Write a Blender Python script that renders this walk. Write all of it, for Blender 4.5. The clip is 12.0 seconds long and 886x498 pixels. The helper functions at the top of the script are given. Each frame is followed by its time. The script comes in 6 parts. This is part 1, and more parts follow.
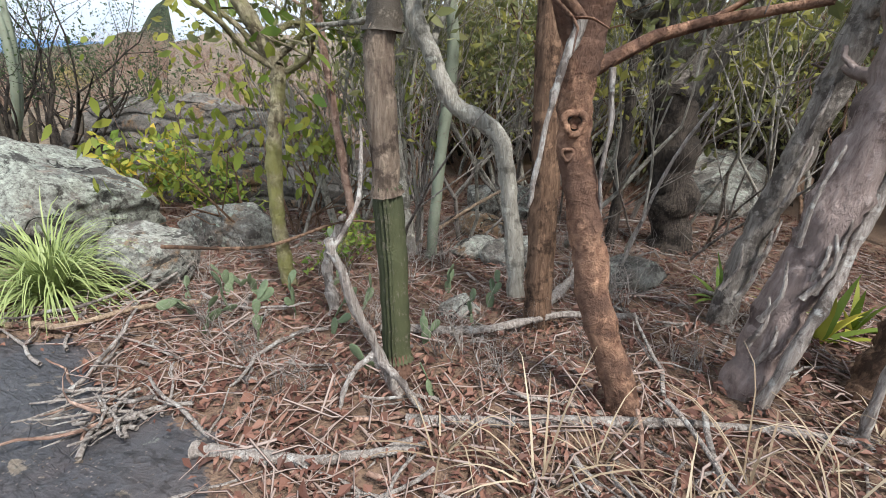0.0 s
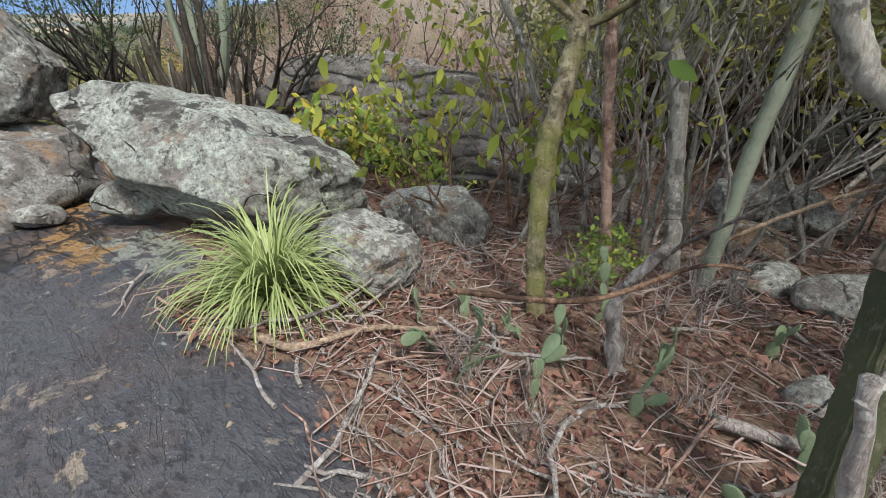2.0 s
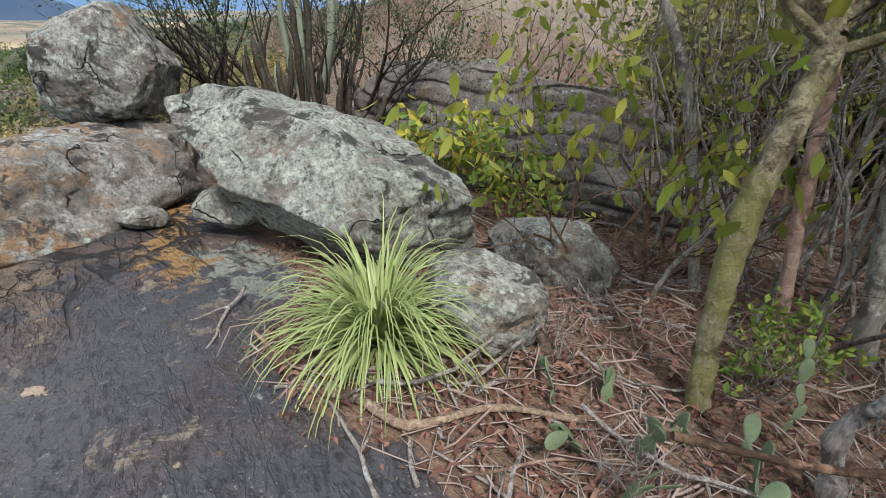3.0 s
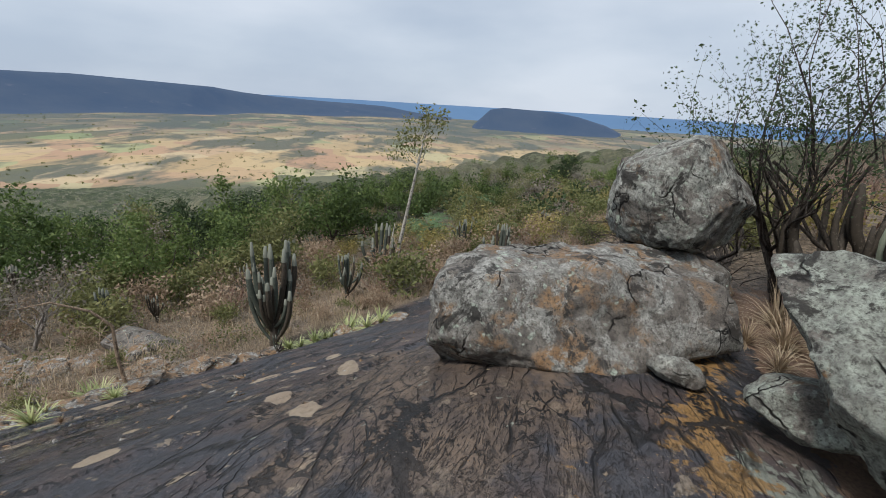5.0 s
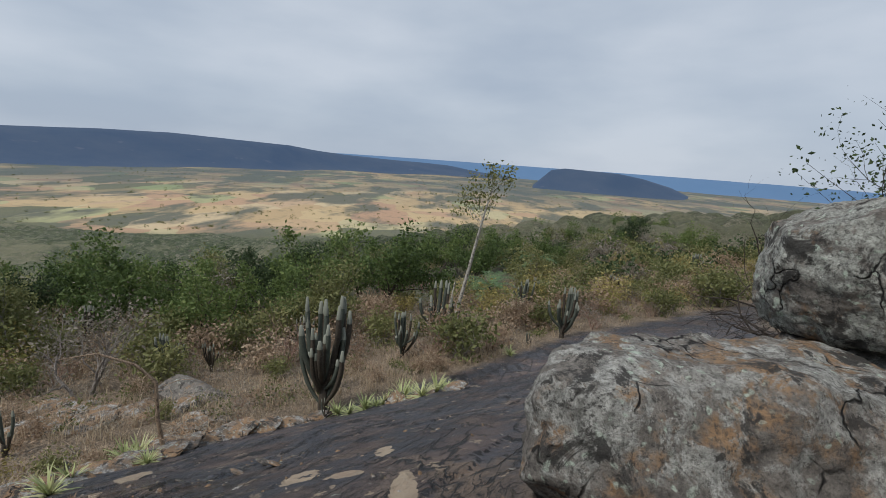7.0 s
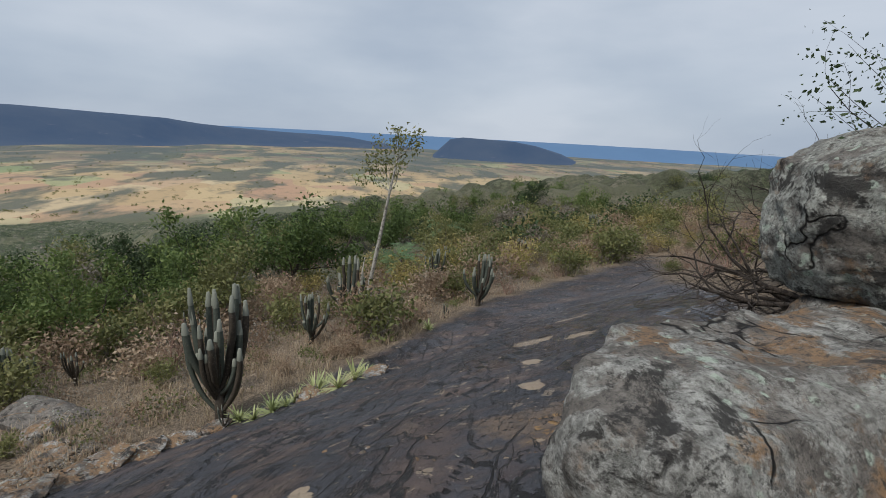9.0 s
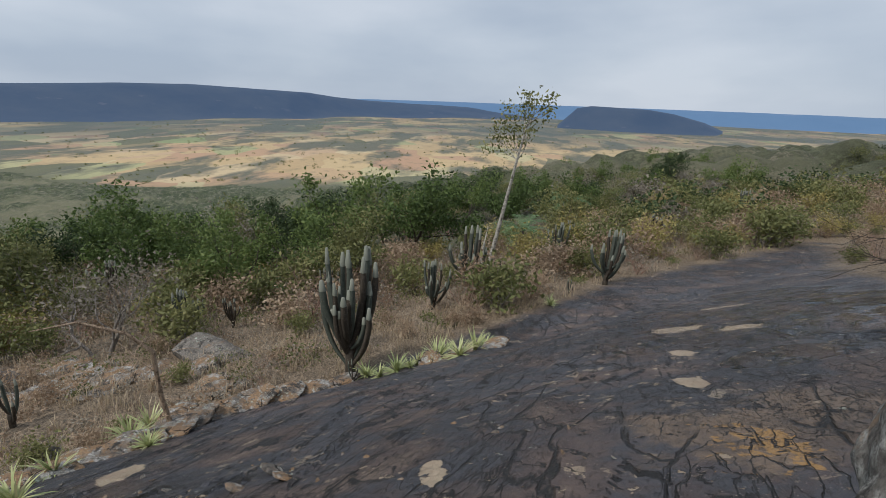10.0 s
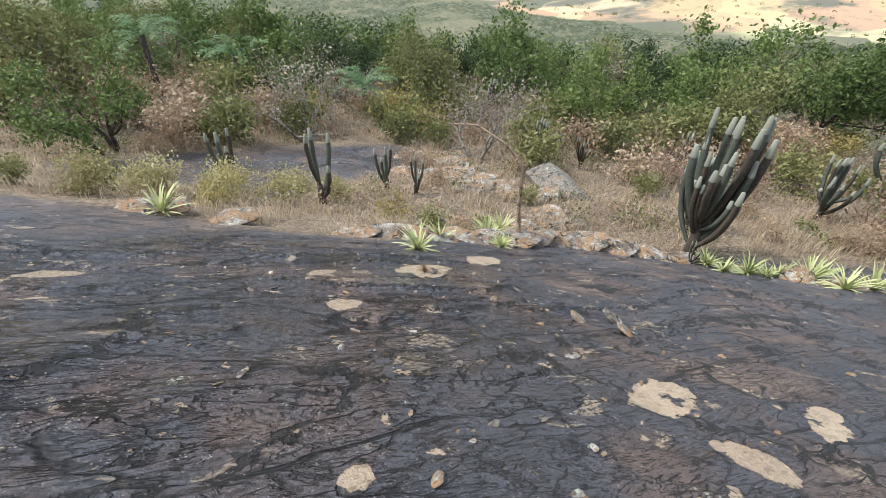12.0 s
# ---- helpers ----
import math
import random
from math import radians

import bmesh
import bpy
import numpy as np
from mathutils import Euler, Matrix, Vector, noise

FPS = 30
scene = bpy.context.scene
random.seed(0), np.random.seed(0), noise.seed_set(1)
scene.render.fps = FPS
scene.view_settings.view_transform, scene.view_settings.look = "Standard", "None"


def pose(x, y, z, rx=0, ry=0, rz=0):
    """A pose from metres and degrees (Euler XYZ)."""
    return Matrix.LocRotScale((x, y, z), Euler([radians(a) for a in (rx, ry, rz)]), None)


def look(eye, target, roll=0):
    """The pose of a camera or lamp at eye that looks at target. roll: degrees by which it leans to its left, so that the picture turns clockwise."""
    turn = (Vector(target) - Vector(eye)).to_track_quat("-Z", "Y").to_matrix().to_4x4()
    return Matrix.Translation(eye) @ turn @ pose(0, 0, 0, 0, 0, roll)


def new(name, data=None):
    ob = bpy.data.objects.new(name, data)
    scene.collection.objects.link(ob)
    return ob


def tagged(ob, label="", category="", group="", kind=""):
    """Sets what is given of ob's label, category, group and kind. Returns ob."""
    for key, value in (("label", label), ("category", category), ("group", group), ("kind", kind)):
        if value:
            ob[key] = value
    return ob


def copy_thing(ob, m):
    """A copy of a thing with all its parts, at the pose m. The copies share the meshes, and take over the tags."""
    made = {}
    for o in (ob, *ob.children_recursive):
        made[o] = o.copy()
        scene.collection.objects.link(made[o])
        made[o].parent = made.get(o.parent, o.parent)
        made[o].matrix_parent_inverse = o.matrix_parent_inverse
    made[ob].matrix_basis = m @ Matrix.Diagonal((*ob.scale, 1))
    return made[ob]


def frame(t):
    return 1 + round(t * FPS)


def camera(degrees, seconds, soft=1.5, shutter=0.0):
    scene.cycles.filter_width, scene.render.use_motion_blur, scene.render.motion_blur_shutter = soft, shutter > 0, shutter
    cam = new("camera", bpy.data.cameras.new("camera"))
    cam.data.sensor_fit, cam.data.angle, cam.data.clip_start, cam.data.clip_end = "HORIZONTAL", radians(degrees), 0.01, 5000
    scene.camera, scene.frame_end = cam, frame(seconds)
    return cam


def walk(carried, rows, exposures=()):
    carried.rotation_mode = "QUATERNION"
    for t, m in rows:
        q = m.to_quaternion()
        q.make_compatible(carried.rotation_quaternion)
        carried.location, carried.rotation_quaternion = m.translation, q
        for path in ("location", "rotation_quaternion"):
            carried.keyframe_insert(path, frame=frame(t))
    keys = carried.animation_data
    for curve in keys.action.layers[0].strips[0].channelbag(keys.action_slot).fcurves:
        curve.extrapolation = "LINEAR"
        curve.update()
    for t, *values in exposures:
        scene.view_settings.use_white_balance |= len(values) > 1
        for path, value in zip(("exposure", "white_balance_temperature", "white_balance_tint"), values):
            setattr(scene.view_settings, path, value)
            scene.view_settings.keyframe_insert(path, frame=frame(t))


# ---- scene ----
cam = camera(86.6, 12.0, 0.8)
PATH = [
    (0, (-0.133, 0.258, 1.756), (-0.192, 2.278, 0.885), 1.9),
    (0.5, (-0.419, 0.450, 1.742), (-0.664, 2.429, 0.815), 1.3),
    (1, (-0.695, 0.651, 1.738), (-1.086, 2.592, 0.779), 1.2),
    (1.5, (-0.958, 0.848, 1.684), (-1.449, 2.745, 0.684), 1.1),
    (2, (-1.179, 1.045, 1.666), (-1.767, 2.894, 0.630), 1.1),
    (2.5, (-1.425, 1.272, 1.688), (-2.139, 3.074, 0.648), 1.4),
    (2.7, (-1.521, 1.319, 1.684), (-2.281, 3.100, 0.644), 1.7),
    (4.3, (-2.486, 1.481, 1.660), (-4.193, 2.603, 0.844), 3.4),
    (4.5, (-2.591, 1.430, 1.694), (-4.433, 2.345, 0.916), 3.0),
    (5, (-2.820, 1.250, 1.712), (-4.891, 1.609, 1.060), 3.1),
    (5.5, (-2.985, 1.120, 1.729), (-5.105, 0.909, 1.183), 3.0),
    (6, (-3.275, 1.136, 1.698), (-5.410, 0.873, 1.238), 3.8),
    (6.5, (-3.560, 1.148, 1.619), (-5.713, 1.030, 1.188), 4.1),
    (7, (-3.830, 1.143, 1.571), (-5.988, 1.231, 1.158), 3.8),
    (7.5, (-4.134, 1.140, 1.507), (-6.276, 1.428, 1.092), 3.8),
    (7.7, (-4.237, 1.115, 1.465), (-6.367, 1.475, 1.048), 3.9),
    (9.3, (-5.148, 1.060, 1.264), (-7.217, 1.587, 0.736), 2.6),
    (9.5, (-5.205, 1.007, 1.238), (-7.293, 1.416, 0.675), 2.3),
    (10, (-5.456, 0.903, 1.119), (-7.554, 0.892, 0.455), 1.7),
    (10.5, (-5.578, 0.597, 0.964), (-7.464, 0.003, -0.002), 1.7),
    (11, (-5.585, 0.386, 0.870), (-7.136, -0.626, -0.317), 0.7),
    (11.5, (-5.599, 0.344, 0.871), (-7.009, -0.784, -0.385), 1.3),
    (12, (-5.576, 0.327, 0.875), (-6.892, -0.867, -0.425), 1.1),
]
EXPOSURES = [(0, 1.12), (1.5, 0.95), (2.7, 0.85), (4.3, 0.35), (5.5, 0.02), (7.5, -0.12), (9.5, -0.1), (10.0, -0.05), (10.6, 0.55), (12, 1.12)]
walk(cam, [(t, look(eye, target, roll)) for t, eye, target, roll in PATH], EXPOSURES)

# world: a pale overcast sky with slow grey cloud, blue only low down
SUN_ELEVATION, SUN_AZIMUTH = 58, 20
world = bpy.data.worlds.new("overcast_sky")
scene.world = world
world.use_nodes = True
wt = world.node_tree
wt.nodes.clear()
w_out = wt.nodes.new("ShaderNodeOutputWorld")
w_bg = wt.nodes.new("ShaderNodeBackground")
w_sky = wt.nodes.new("ShaderNodeTexSky")
w_sky.sky_type, w_sky.sun_disc = "NISHITA", False
w_sky.sun_elevation, w_sky.sun_rotation = radians(SUN_ELEVATION), radians(SUN_AZIMUTH)
w_dim = wt.nodes.new("ShaderNodeVectorMath")
w_dim.operation = "SCALE"
w_dim.inputs["Scale"].default_value = 0.10
wt.links.new(w_sky.outputs[0], w_dim.inputs[0])
w_co = wt.nodes.new("ShaderNodeTexCoord")
w_map = wt.nodes.new("ShaderNodeMapping")
w_map.inputs["Scale"].default_value = (1.0, 1.0, 3.2)
wt.links.new(w_co.outputs["Generated"], w_map.inputs["Vector"])
w_noise = wt.nodes.new("ShaderNodeTexNoise")
w_noise.inputs["Scale"].default_value, w_noise.inputs["Detail"].default_value, w_noise.inputs["Roughness"].default_value = 1.7, 6, 0.46
wt.links.new(w_map.outputs[0], w_noise.inputs["Vector"])
w_ramp = wt.nodes.new("ShaderNodeValToRGB")
for w_p, w_c in ((0.36, (0.42, 0.50, 0.62, 1)), (0.50, (0.52, 0.595, 0.70, 1)), (0.62, (0.615, 0.68, 0.775, 1))):
    w_e = w_ramp.color_ramp.elements[0] if w_p == 0.36 else w_ramp.color_ramp.elements.new(w_p)
    w_e.position, w_e.color = w_p, w_c
w_ramp.color_ramp.elements[-1].position, w_ramp.color_ramp.elements[-1].color = 0.62, (0.615, 0.68, 0.775, 1)
wt.links.new(w_noise.outputs["Fac"], w_ramp.inputs[0])
w_mix = wt.nodes.new("ShaderNodeMix")
w_mix.data_type = "RGBA"
w_mix.inputs[0].default_value = 0.94
wt.links.new(w_dim.outputs[0], w_mix.inputs[6])
wt.links.new(w_ramp.outputs[0], w_mix.inputs[7])
wt.links.new(w_mix.outputs[2], w_bg.inputs["Color"])
w_bg.inputs["Strength"].default_value = 1.0
wt.links.new(w_bg.outputs[0], w_out.inputs["Surface"])

sun = new("sun", bpy.data.lights.new("sun", "SUN"))
sun.data.energy, sun.data.angle, sun.data.color = 2.9, radians(11), (1.0, 0.965, 0.92)
sun.matrix_world = look((3, -6, 14), (-3, 1, 0))


# ---- materials ----
class Paint:
    """A procedural material, node by node."""

    def __init__(self, name, roughness=0.85):
        self.m = bpy.data.materials.new(name)
        self.m.use_nodes = True
        self.t = self.m.node_tree
        self.t.nodes.clear()
        self.out = self.t.nodes.new("ShaderNodeOutputMaterial")
        self.b = self.t.nodes.new("ShaderNodeBsdfPrincipled")
        self.b.inputs["Roughness"].default_value = roughness
        self.b.inputs["Specular IOR Level"].default_value = 0.3
        self.t.links.new(self.b.outputs[0], self.out.inputs[0])
        self.co = self.t.nodes.new("ShaderNodeNewGeometry").outputs["Position"]

    def object_space(self):
        self.co = self.t.nodes.new("ShaderNodeTexCoord").outputs["Object"]
        return self

    def put(self, socket, value):
        if isinstance(value, bpy.types.NodeSocket):
            self.t.links.new(value, socket)
        else:
            socket.default_value = (*value, 1) if isinstance(value, tuple) and len(value) == 3 and socket.type == "RGBA" else value

    def stretch(self, sx, sy, sz, turn=0):
        n = self.t.nodes.new("ShaderNodeMapping")
        n.inputs["Scale"].default_value = (sx, sy, sz)
        n.inputs["Rotation"].default_value = (0, 0, radians(turn))
        self.t.links.new(self.co, n.inputs["Vector"])
        return n.outputs[0]

    def grain(self, fall, across, turn=-66):
        """Coordinates turned to the run of the rock sheets, then stretched."""
        r = self.t.nodes.new("ShaderNodeMapping")
        r.inputs["Rotation"].default_value = (0, 0, radians(turn))
        self.t.links.new(self.co, r.inputs["Vector"])
        n = self.t.nodes.new("ShaderNodeMapping")
        n.inputs["Scale"].default_value = (fall, across, 1.0)
        self.t.links.new(r.outputs[0], n.inputs["Vector"])
        return n.outputs[0]

    def noise(self, scale, detail=5, rough=0.55, distort=0.0, vec=None):
        n = self.t.nodes.new("ShaderNodeTexNoise")
        self.t.links.new(vec or self.co, n.inputs["Vector"])
        for key, v in (("Scale", scale), ("Detail", detail), ("Roughness", rough), ("Distortion", distort)):
            n.inputs[key].default_value = v
        return n.outputs["Fac"]

    def cells(self, scale, feature="F1", vec=None, out="Distance"):
        n = self.t.nodes.new("ShaderNodeTexVoronoi")
        n.feature = feature
        n.inputs["Scale"].default_value = scale
        self.t.links.new(vec or self.co, n.inputs["Vector"])
        return n.outputs[out]

    def bent(self, scale, amount, vec=None):
        """The coordinates, shifted by noise."""
        n = self.t.nodes.new("ShaderNodeTexNoise")
        n.inputs["Scale"].default_value, n.inputs["Detail"].default_value = scale, 4
        self.t.links.new(vec or self.co, n.inputs["Vector"])
        a = self.t.nodes.new("ShaderNodeVectorMath")
        a.operation = "MULTIPLY_ADD"
        self.t.links.new(n.outputs["Color"], a.inputs[0])
        a.inputs[1].default_value = (amount, amount, amount)
        self.t.links.new(vec or self.co, a.inputs[2])
        return a.outputs[0]

    def attr(self, name):
        n = self.t.nodes.new("ShaderNodeAttribute")
        n.attribute_name = name
        return n.outputs["Fac"]

    def chance(self, island=True):
        if island:
            return self.t.nodes.new("ShaderNodeNewGeometry").outputs["Random Per Island"]
        return self.t.nodes.new("ShaderNodeObjectInfo").outputs["Random"]

    def ramp(self, fac, *stops):
        n = self.t.nodes.new("ShaderNodeValToRGB")
        e = n.color_ramp.elements
        while len(e) < len(stops):
            e.new(0.5)
        for item, (p, c) in zip(e, stops):
            item.position = p
            item.color = (c, c, c, 1) if isinstance(c, (int, float)) else (*c, 1)
        self.put(n.inputs[0], fac)
        return n.outputs[0]

    def mix(self, fac, a, b, kind="MIX"):
        n = self.t.nodes.new("ShaderNodeMix")
        n.data_type, n.blend_type = "RGBA", kind
        self.put(n.inputs[0], fac), self.put(n.inputs[6], a), self.put(n.inputs[7], b)
        return n.outputs[2]

    def sum(self, a, b, kind="ADD"):
        n = self.t.nodes.new("ShaderNodeMath")
        n.operation = kind
        self.put(n.inputs[0], a), self.put(n.inputs[1], b)
        return n.outputs[0]

    def colour(self, c):
        self.put(self.b.inputs["Base Color"], c)
        return self

    def rough(self, r):
        self.put(self.b.inputs["Roughness"], r)
        return self

    def bump(self, h, strength=0.5, depth=0.02):
        n = self.t.nodes.new("ShaderNodeBump")
        n.inputs["Strength"].default_value, n.inputs["Distance"].default_value = strength, depth
        self.put(n.inputs["Height"], h)
        self.t.links.new(n.outputs[0], self.b.inputs["Normal"])
        return self

    def thin(self, amount=0.35):
        """Leaves let some light through."""
        tr = self.t.nodes.new("ShaderNodeBsdfTranslucent")
        mx = self.t.nodes.new("ShaderNodeMixShader")
        mx.inputs[0].default_value = amount
        src = self.b.inputs["Base Color"]
        if src.is_linked:
            self.t.links.new(src.links[0].from_socket, tr.inputs[0])
        else:
            tr.inputs[0].default_value = src.default_value
        self.t.links.new(self.b.outputs[0], mx.inputs[1])
        self.t.links.new(tr.outputs[0], mx.inputs[2])
        self.t.links.new(mx.outputs[0], self.out.inputs[0])
        return self


def ground_paint():
    p = Paint("ground", 0.8)
    # granite: black algal film over grey-brown stone, pale where sheets have spalled off
    big, mid, fine = p.noise(0.5, 6, 0.6), p.noise(2.6, 8, 0.62), p.noise(38, 5, 0.7)
    flow = p.noise(1.1, 7, 0.62, vec=p.grain(0.75, 0.9))
    # Bluish darks: the sky's sheen on the rock is put into the film colour.
    film = p.ramp(flow, (0.36, (0.030, 0.035, 0.047)), (0.48, (0.046, 0.048, 0.060)), (0.54, (0.066, 0.050, 0.050)), (0.60, (0.100, 0.068, 0.058)), (0.70, (0.18, 0.13, 0.098)))
    film = p.mix(p.ramp(mid, (0.53, 0.0), (0.64, 0.6)), film, (0.062, 0.036, 0.032))
    stain = p.ramp(p.sum(p.attr("brown"), p.sum(p.sum(p.noise(2.2, 8, 0.66), 0.5, "SUBTRACT"), 3.0, "MULTIPLY")), (0.42, 0.0), (0.75, 0.9))
    film = p.mix(stain, film, p.mix(p.ramp(mid, (0.38, 0.0), (0.62, 1.0)), (0.085, 0.060, 0.046), (0.21, 0.145, 0.095)))
    tan = p.mix(fine, (0.27, 0.20, 0.13), (0.44, 0.36, 0.265))
    spall = p.ramp(p.sum(p.attr("spall"), p.sum(p.sum(p.noise(5, 9, 0.68), 0.5, "SUBTRACT"), 3.4, "MULTIPLY")), (0.47, 0.0), (0.53, 1.0))
    scab = p.ramp(p.noise(3.1, 9, 0.68, 0.4, p.grain(1.1, 0.9)), (0.60, 0.0), (0.615, 0.9))
    scab = p.mix(1.0, scab, p.ramp(big, (0.42, 0.25), (0.6, 1.0)), "MULTIPLY")
    granite = p.mix(p.ramp(fine, (0.3, 0.0), (0.8, 0.35)), film, (0.10, 0.085, 0.078))
    granite = p.mix(scab, granite, tan)
    pale = p.ramp(p.sum(p.attr("lichen"), p.sum(p.sum(p.noise(7, 8, 0.68), 0.5, "SUBTRACT"), 3.2, "MULTIPLY")), (0.50, 0.0), (0.58, 1.0))
    granite = p.mix(pale, granite, p.mix(p.noise(22, 6, 0.7), (0.12, 0.13, 0.11), (0.46, 0.49, 0.41)))
    ochre = p.ramp(p.sum(p.attr("ochre"), p.sum(p.sum(p.noise(6, 8, 0.68), 0.5, "SUBTRACT"), 3.0, "MULTIPLY")), (0.48, 0.0), (0.58, 0.9))
    granite = p.mix(ochre, granite, p.mix(mid, (0.20, 0.11, 0.04), (0.48, 0.27, 0.08)))
    lay = p.sum(p.noise(0.9, 6, 0.52, 0.5, p.grain(1.7, 0.55)), 11.0, "MULTIPLY")
    tread = p.sum(lay, 1.0, "FLOORED_MODULO")
    crack = p.ramp(tread, (0.0, 1.0), (0.06, 0.95), (0.09, 0.0))
    crack = p.mix(1.0, crack, p.ramp(p.noise(1.7, 4, 0.6), (0.42, 0.0), (0.52, 1.0)), "MULTIPLY")
    lay2 = p.sum(p.noise(2.6, 6, 0.6, 0.6, p.grain(1.9, 0.5, -60)), 16.0, "MULTIPLY")
    scale_zone = p.ramp(p.noise(0.35, 4, 0.5), (0.47, 0.0), (0.56, 1.0))
    scale_zone = p.sum(scale_zone, p.ramp(p.attr("wet"), (0.15, 0.0), (0.5, 1.0)), "MAXIMUM")
    crack2 = p.mix(1.0, p.ramp(p.sum(lay2, 1.0, "FLOORED_MODULO"), (0.0, 1.0), (0.11, 0.95), (0.19, 0.0)), scale_zone, "MULTIPLY")
    crack = p.sum(crack, crack2, "MAXIMUM")
    plates = p.ramp(p.cells(1.0, "DISTANCE_TO_EDGE", p.bent(1.6, 0.7, p.grain(1.5, 0.42))), (0.006, 1.0), (0.022, 0.0))
    plates = p.mix(1.0, plates, p.ramp(p.noise(0.9, 4, 0.6), (0.44, 0.0), (0.50, 1.0)), "MULTIPLY")
    slivers = p.ramp(p.cells(2.3, "DISTANCE_TO_EDGE", p.bent(3.2, 0.45, p.grain(1.9, 0.5))), (0.006, 1.0), (0.022, 0.0))
    slivers = p.mix(1.0, slivers, p.ramp(p.noise(1.3, 5, 0.6), (0.46, 0.0), (0.53, 1.0)), "MULTIPLY")
    plates = p.sum(plates, slivers, "MAXIMUM")
    scales = p.ramp(p.cells(5.5, "DISTANCE_TO_EDGE", p.bent(6.0, 0.22, p.grain(1.6, 0.6))), (0.015, 0.5), (0.05, 0.0))
    scales = p.mix(1.0, scales, p.mix(1.0, scale_zone, p.ramp(p.noise(3.0, 4, 0.6), (0.50, 0.0), (0.58, 1.0)), "MULTIPLY"), "MULTIPLY")
    crack = p.sum(crack, p.sum(plates, scales, "MAXIMUM"), "MAXIMUM")
    # Sheet edges drawn near-black: shade of the crevices put into the colour.
    seam = p.ramp(p.sum(p.attr("ledge"), p.sum(p.sum(p.noise(30, 4, 0.6), 0.5, "SUBTRACT"), 1.4, "MULTIPLY")), (0.55, 0.0), (0.75, 1.0))
    crack = p.sum(crack, seam, "MAXIMUM")
    calm = p.attr("calm")
    crack = p.sum(crack, p.sum(1.0, p.sum(calm, 0.85, "MULTIPLY"), "SUBTRACT"), "MULTIPLY")
    granite = p.mix(p.sum(calm, p.ramp(p.noise(1.4, 7, 0.65), (0.35, 0.75), (0.62, 0.15)), "MULTIPLY"), granite, p.mix(fine, (0.050, 0.052, 0.060), (0.105, 0.105, 0.112)))
    granite = p.mix(crack, granite, (0.007, 0.006, 0.006))
    pits = p.ramp(p.noise(17, 8, 0.75, 0.4, p.grain(1.5, 0.8)), (0.54, 0.0), (0.70, 0.7))
    granite = p.mix(pits, granite, (0.020, 0.017, 0.016))
    granite = p.mix(p.ramp(p.noise(90, 4, 0.8), (0.50, 0.0), (0.64, 0.35)), granite, (0.018, 0.017, 0.017))
    grit = p.ramp(p.cells(38), (0.12, 0.8), (0.2, 0.0))
    granite = p.mix(p.mix(1.0, grit, p.ramp(mid, (0.42, 0.0), (0.56, 1.0)), "MULTIPLY"), granite, (0.25, 0.205, 0.175))
    granite = p.mix(spall, granite, p.mix(p.ramp(mid, (0.4, 0.0), (0.65, 0.6)), tan, (0.24, 0.17, 0.12)))
    # soil under litter, dry grass slope, woods, valley fields
    soil = p.mix(mid, (0.070, 0.042, 0.030), (0.19, 0.115, 0.082))
    soil = p.mix(p.ramp(p.noise(60, 4, 0.7), (0.35, 0.0), (0.7, 0.8)), soil, (0.30, 0.20, 0.13))
    dry = p.mix(p.noise(0.9, 7, 0.6), (0.19, 0.135, 0.09), (0.37, 0.285, 0.19))
    dry = p.mix(p.ramp(p.noise(14, 6, 0.7), (0.42, 0.0), (0.58, 0.85)), dry, (0.07, 0.052, 0.036))
    woods = p.mix(p.noise(0.05, 9, 0.7), (0.055, 0.070, 0.038), (0.125, 0.130, 0.075))
    woods = p.mix(p.ramp(p.noise(0.16, 6, 0.75), (0.45, 0.0), (0.6, 0.8)), woods, (0.11, 0.095, 0.06))
    plots = p.bent(0.005, 150.0, p.stretch(0.8, 1.3, 0.0, 20))
    pick = p.cells(0.0095, "F1", plots, "Color")
    field = p.ramp(pick, (0.0, (0.10, 0.105, 0.06)), (0.20, (0.13, 0.13, 0.075)), (0.24, (0.40, 0.285, 0.155)), (0.50, (0.46, 0.345, 0.19)), (0.66, (0.38, 0.235, 0.15)), (0.74, (0.49, 0.395, 0.24)), (0.90, (0.24, 0.28, 0.13)))
    field = p.mix(p.ramp(p.noise(0.0042, 6, 0.6, 0, p.stretch(0.7, 1.6, 0, 20)), (0.49, 0.0), (0.57, 0.95)), field, (0.095, 0.10, 0.075))
    field = p.mix(p.ramp(p.noise(0.035, 7, 0.75), (0.55, 0.0), (0.64, 0.6)), field, (0.13, 0.13, 0.075))
    # Far scrub; also cloud shade and blue haze put into the colour.
    field = p.mix(p.mix(1.0, p.attr("remote_dim"), p.ramp(p.noise(0.0022, 6, 0.6), (0.34, 0.25), (0.56, 0.92)), "MULTIPLY"), field, (0.072, 0.090, 0.085))
    c = p.mix(p.attr("dry"), granite, dry)
    edge_noise = p.sum(p.sum(p.noise(9, 7, 0.68), 0.5, "SUBTRACT"), 2.0, "MULTIPLY")
    lit = p.ramp(p.sum(p.attr("litter"), edge_noise), (0.44, 0.0), (0.56, 1.0))
    c = p.mix(lit, c, soil)
    c = p.mix(p.attr("woods"), c, woods)
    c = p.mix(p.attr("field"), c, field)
    p.colour(c)
    wet = p.ramp(p.sum(p.attr("wet"), p.sum(p.sum(p.noise(1.6, 6, 0.6), 0.5, "SUBTRACT"), 1.2, "MULTIPLY")), (0.30, 0.55), (0.50, 0.36), (0.74, 0.12), (0.95, 0.04))
    p.rough(p.mix(p.sum(p.attr("dry"), lit, "MAXIMUM"), wet, (0.92, 0.92, 0.92)))
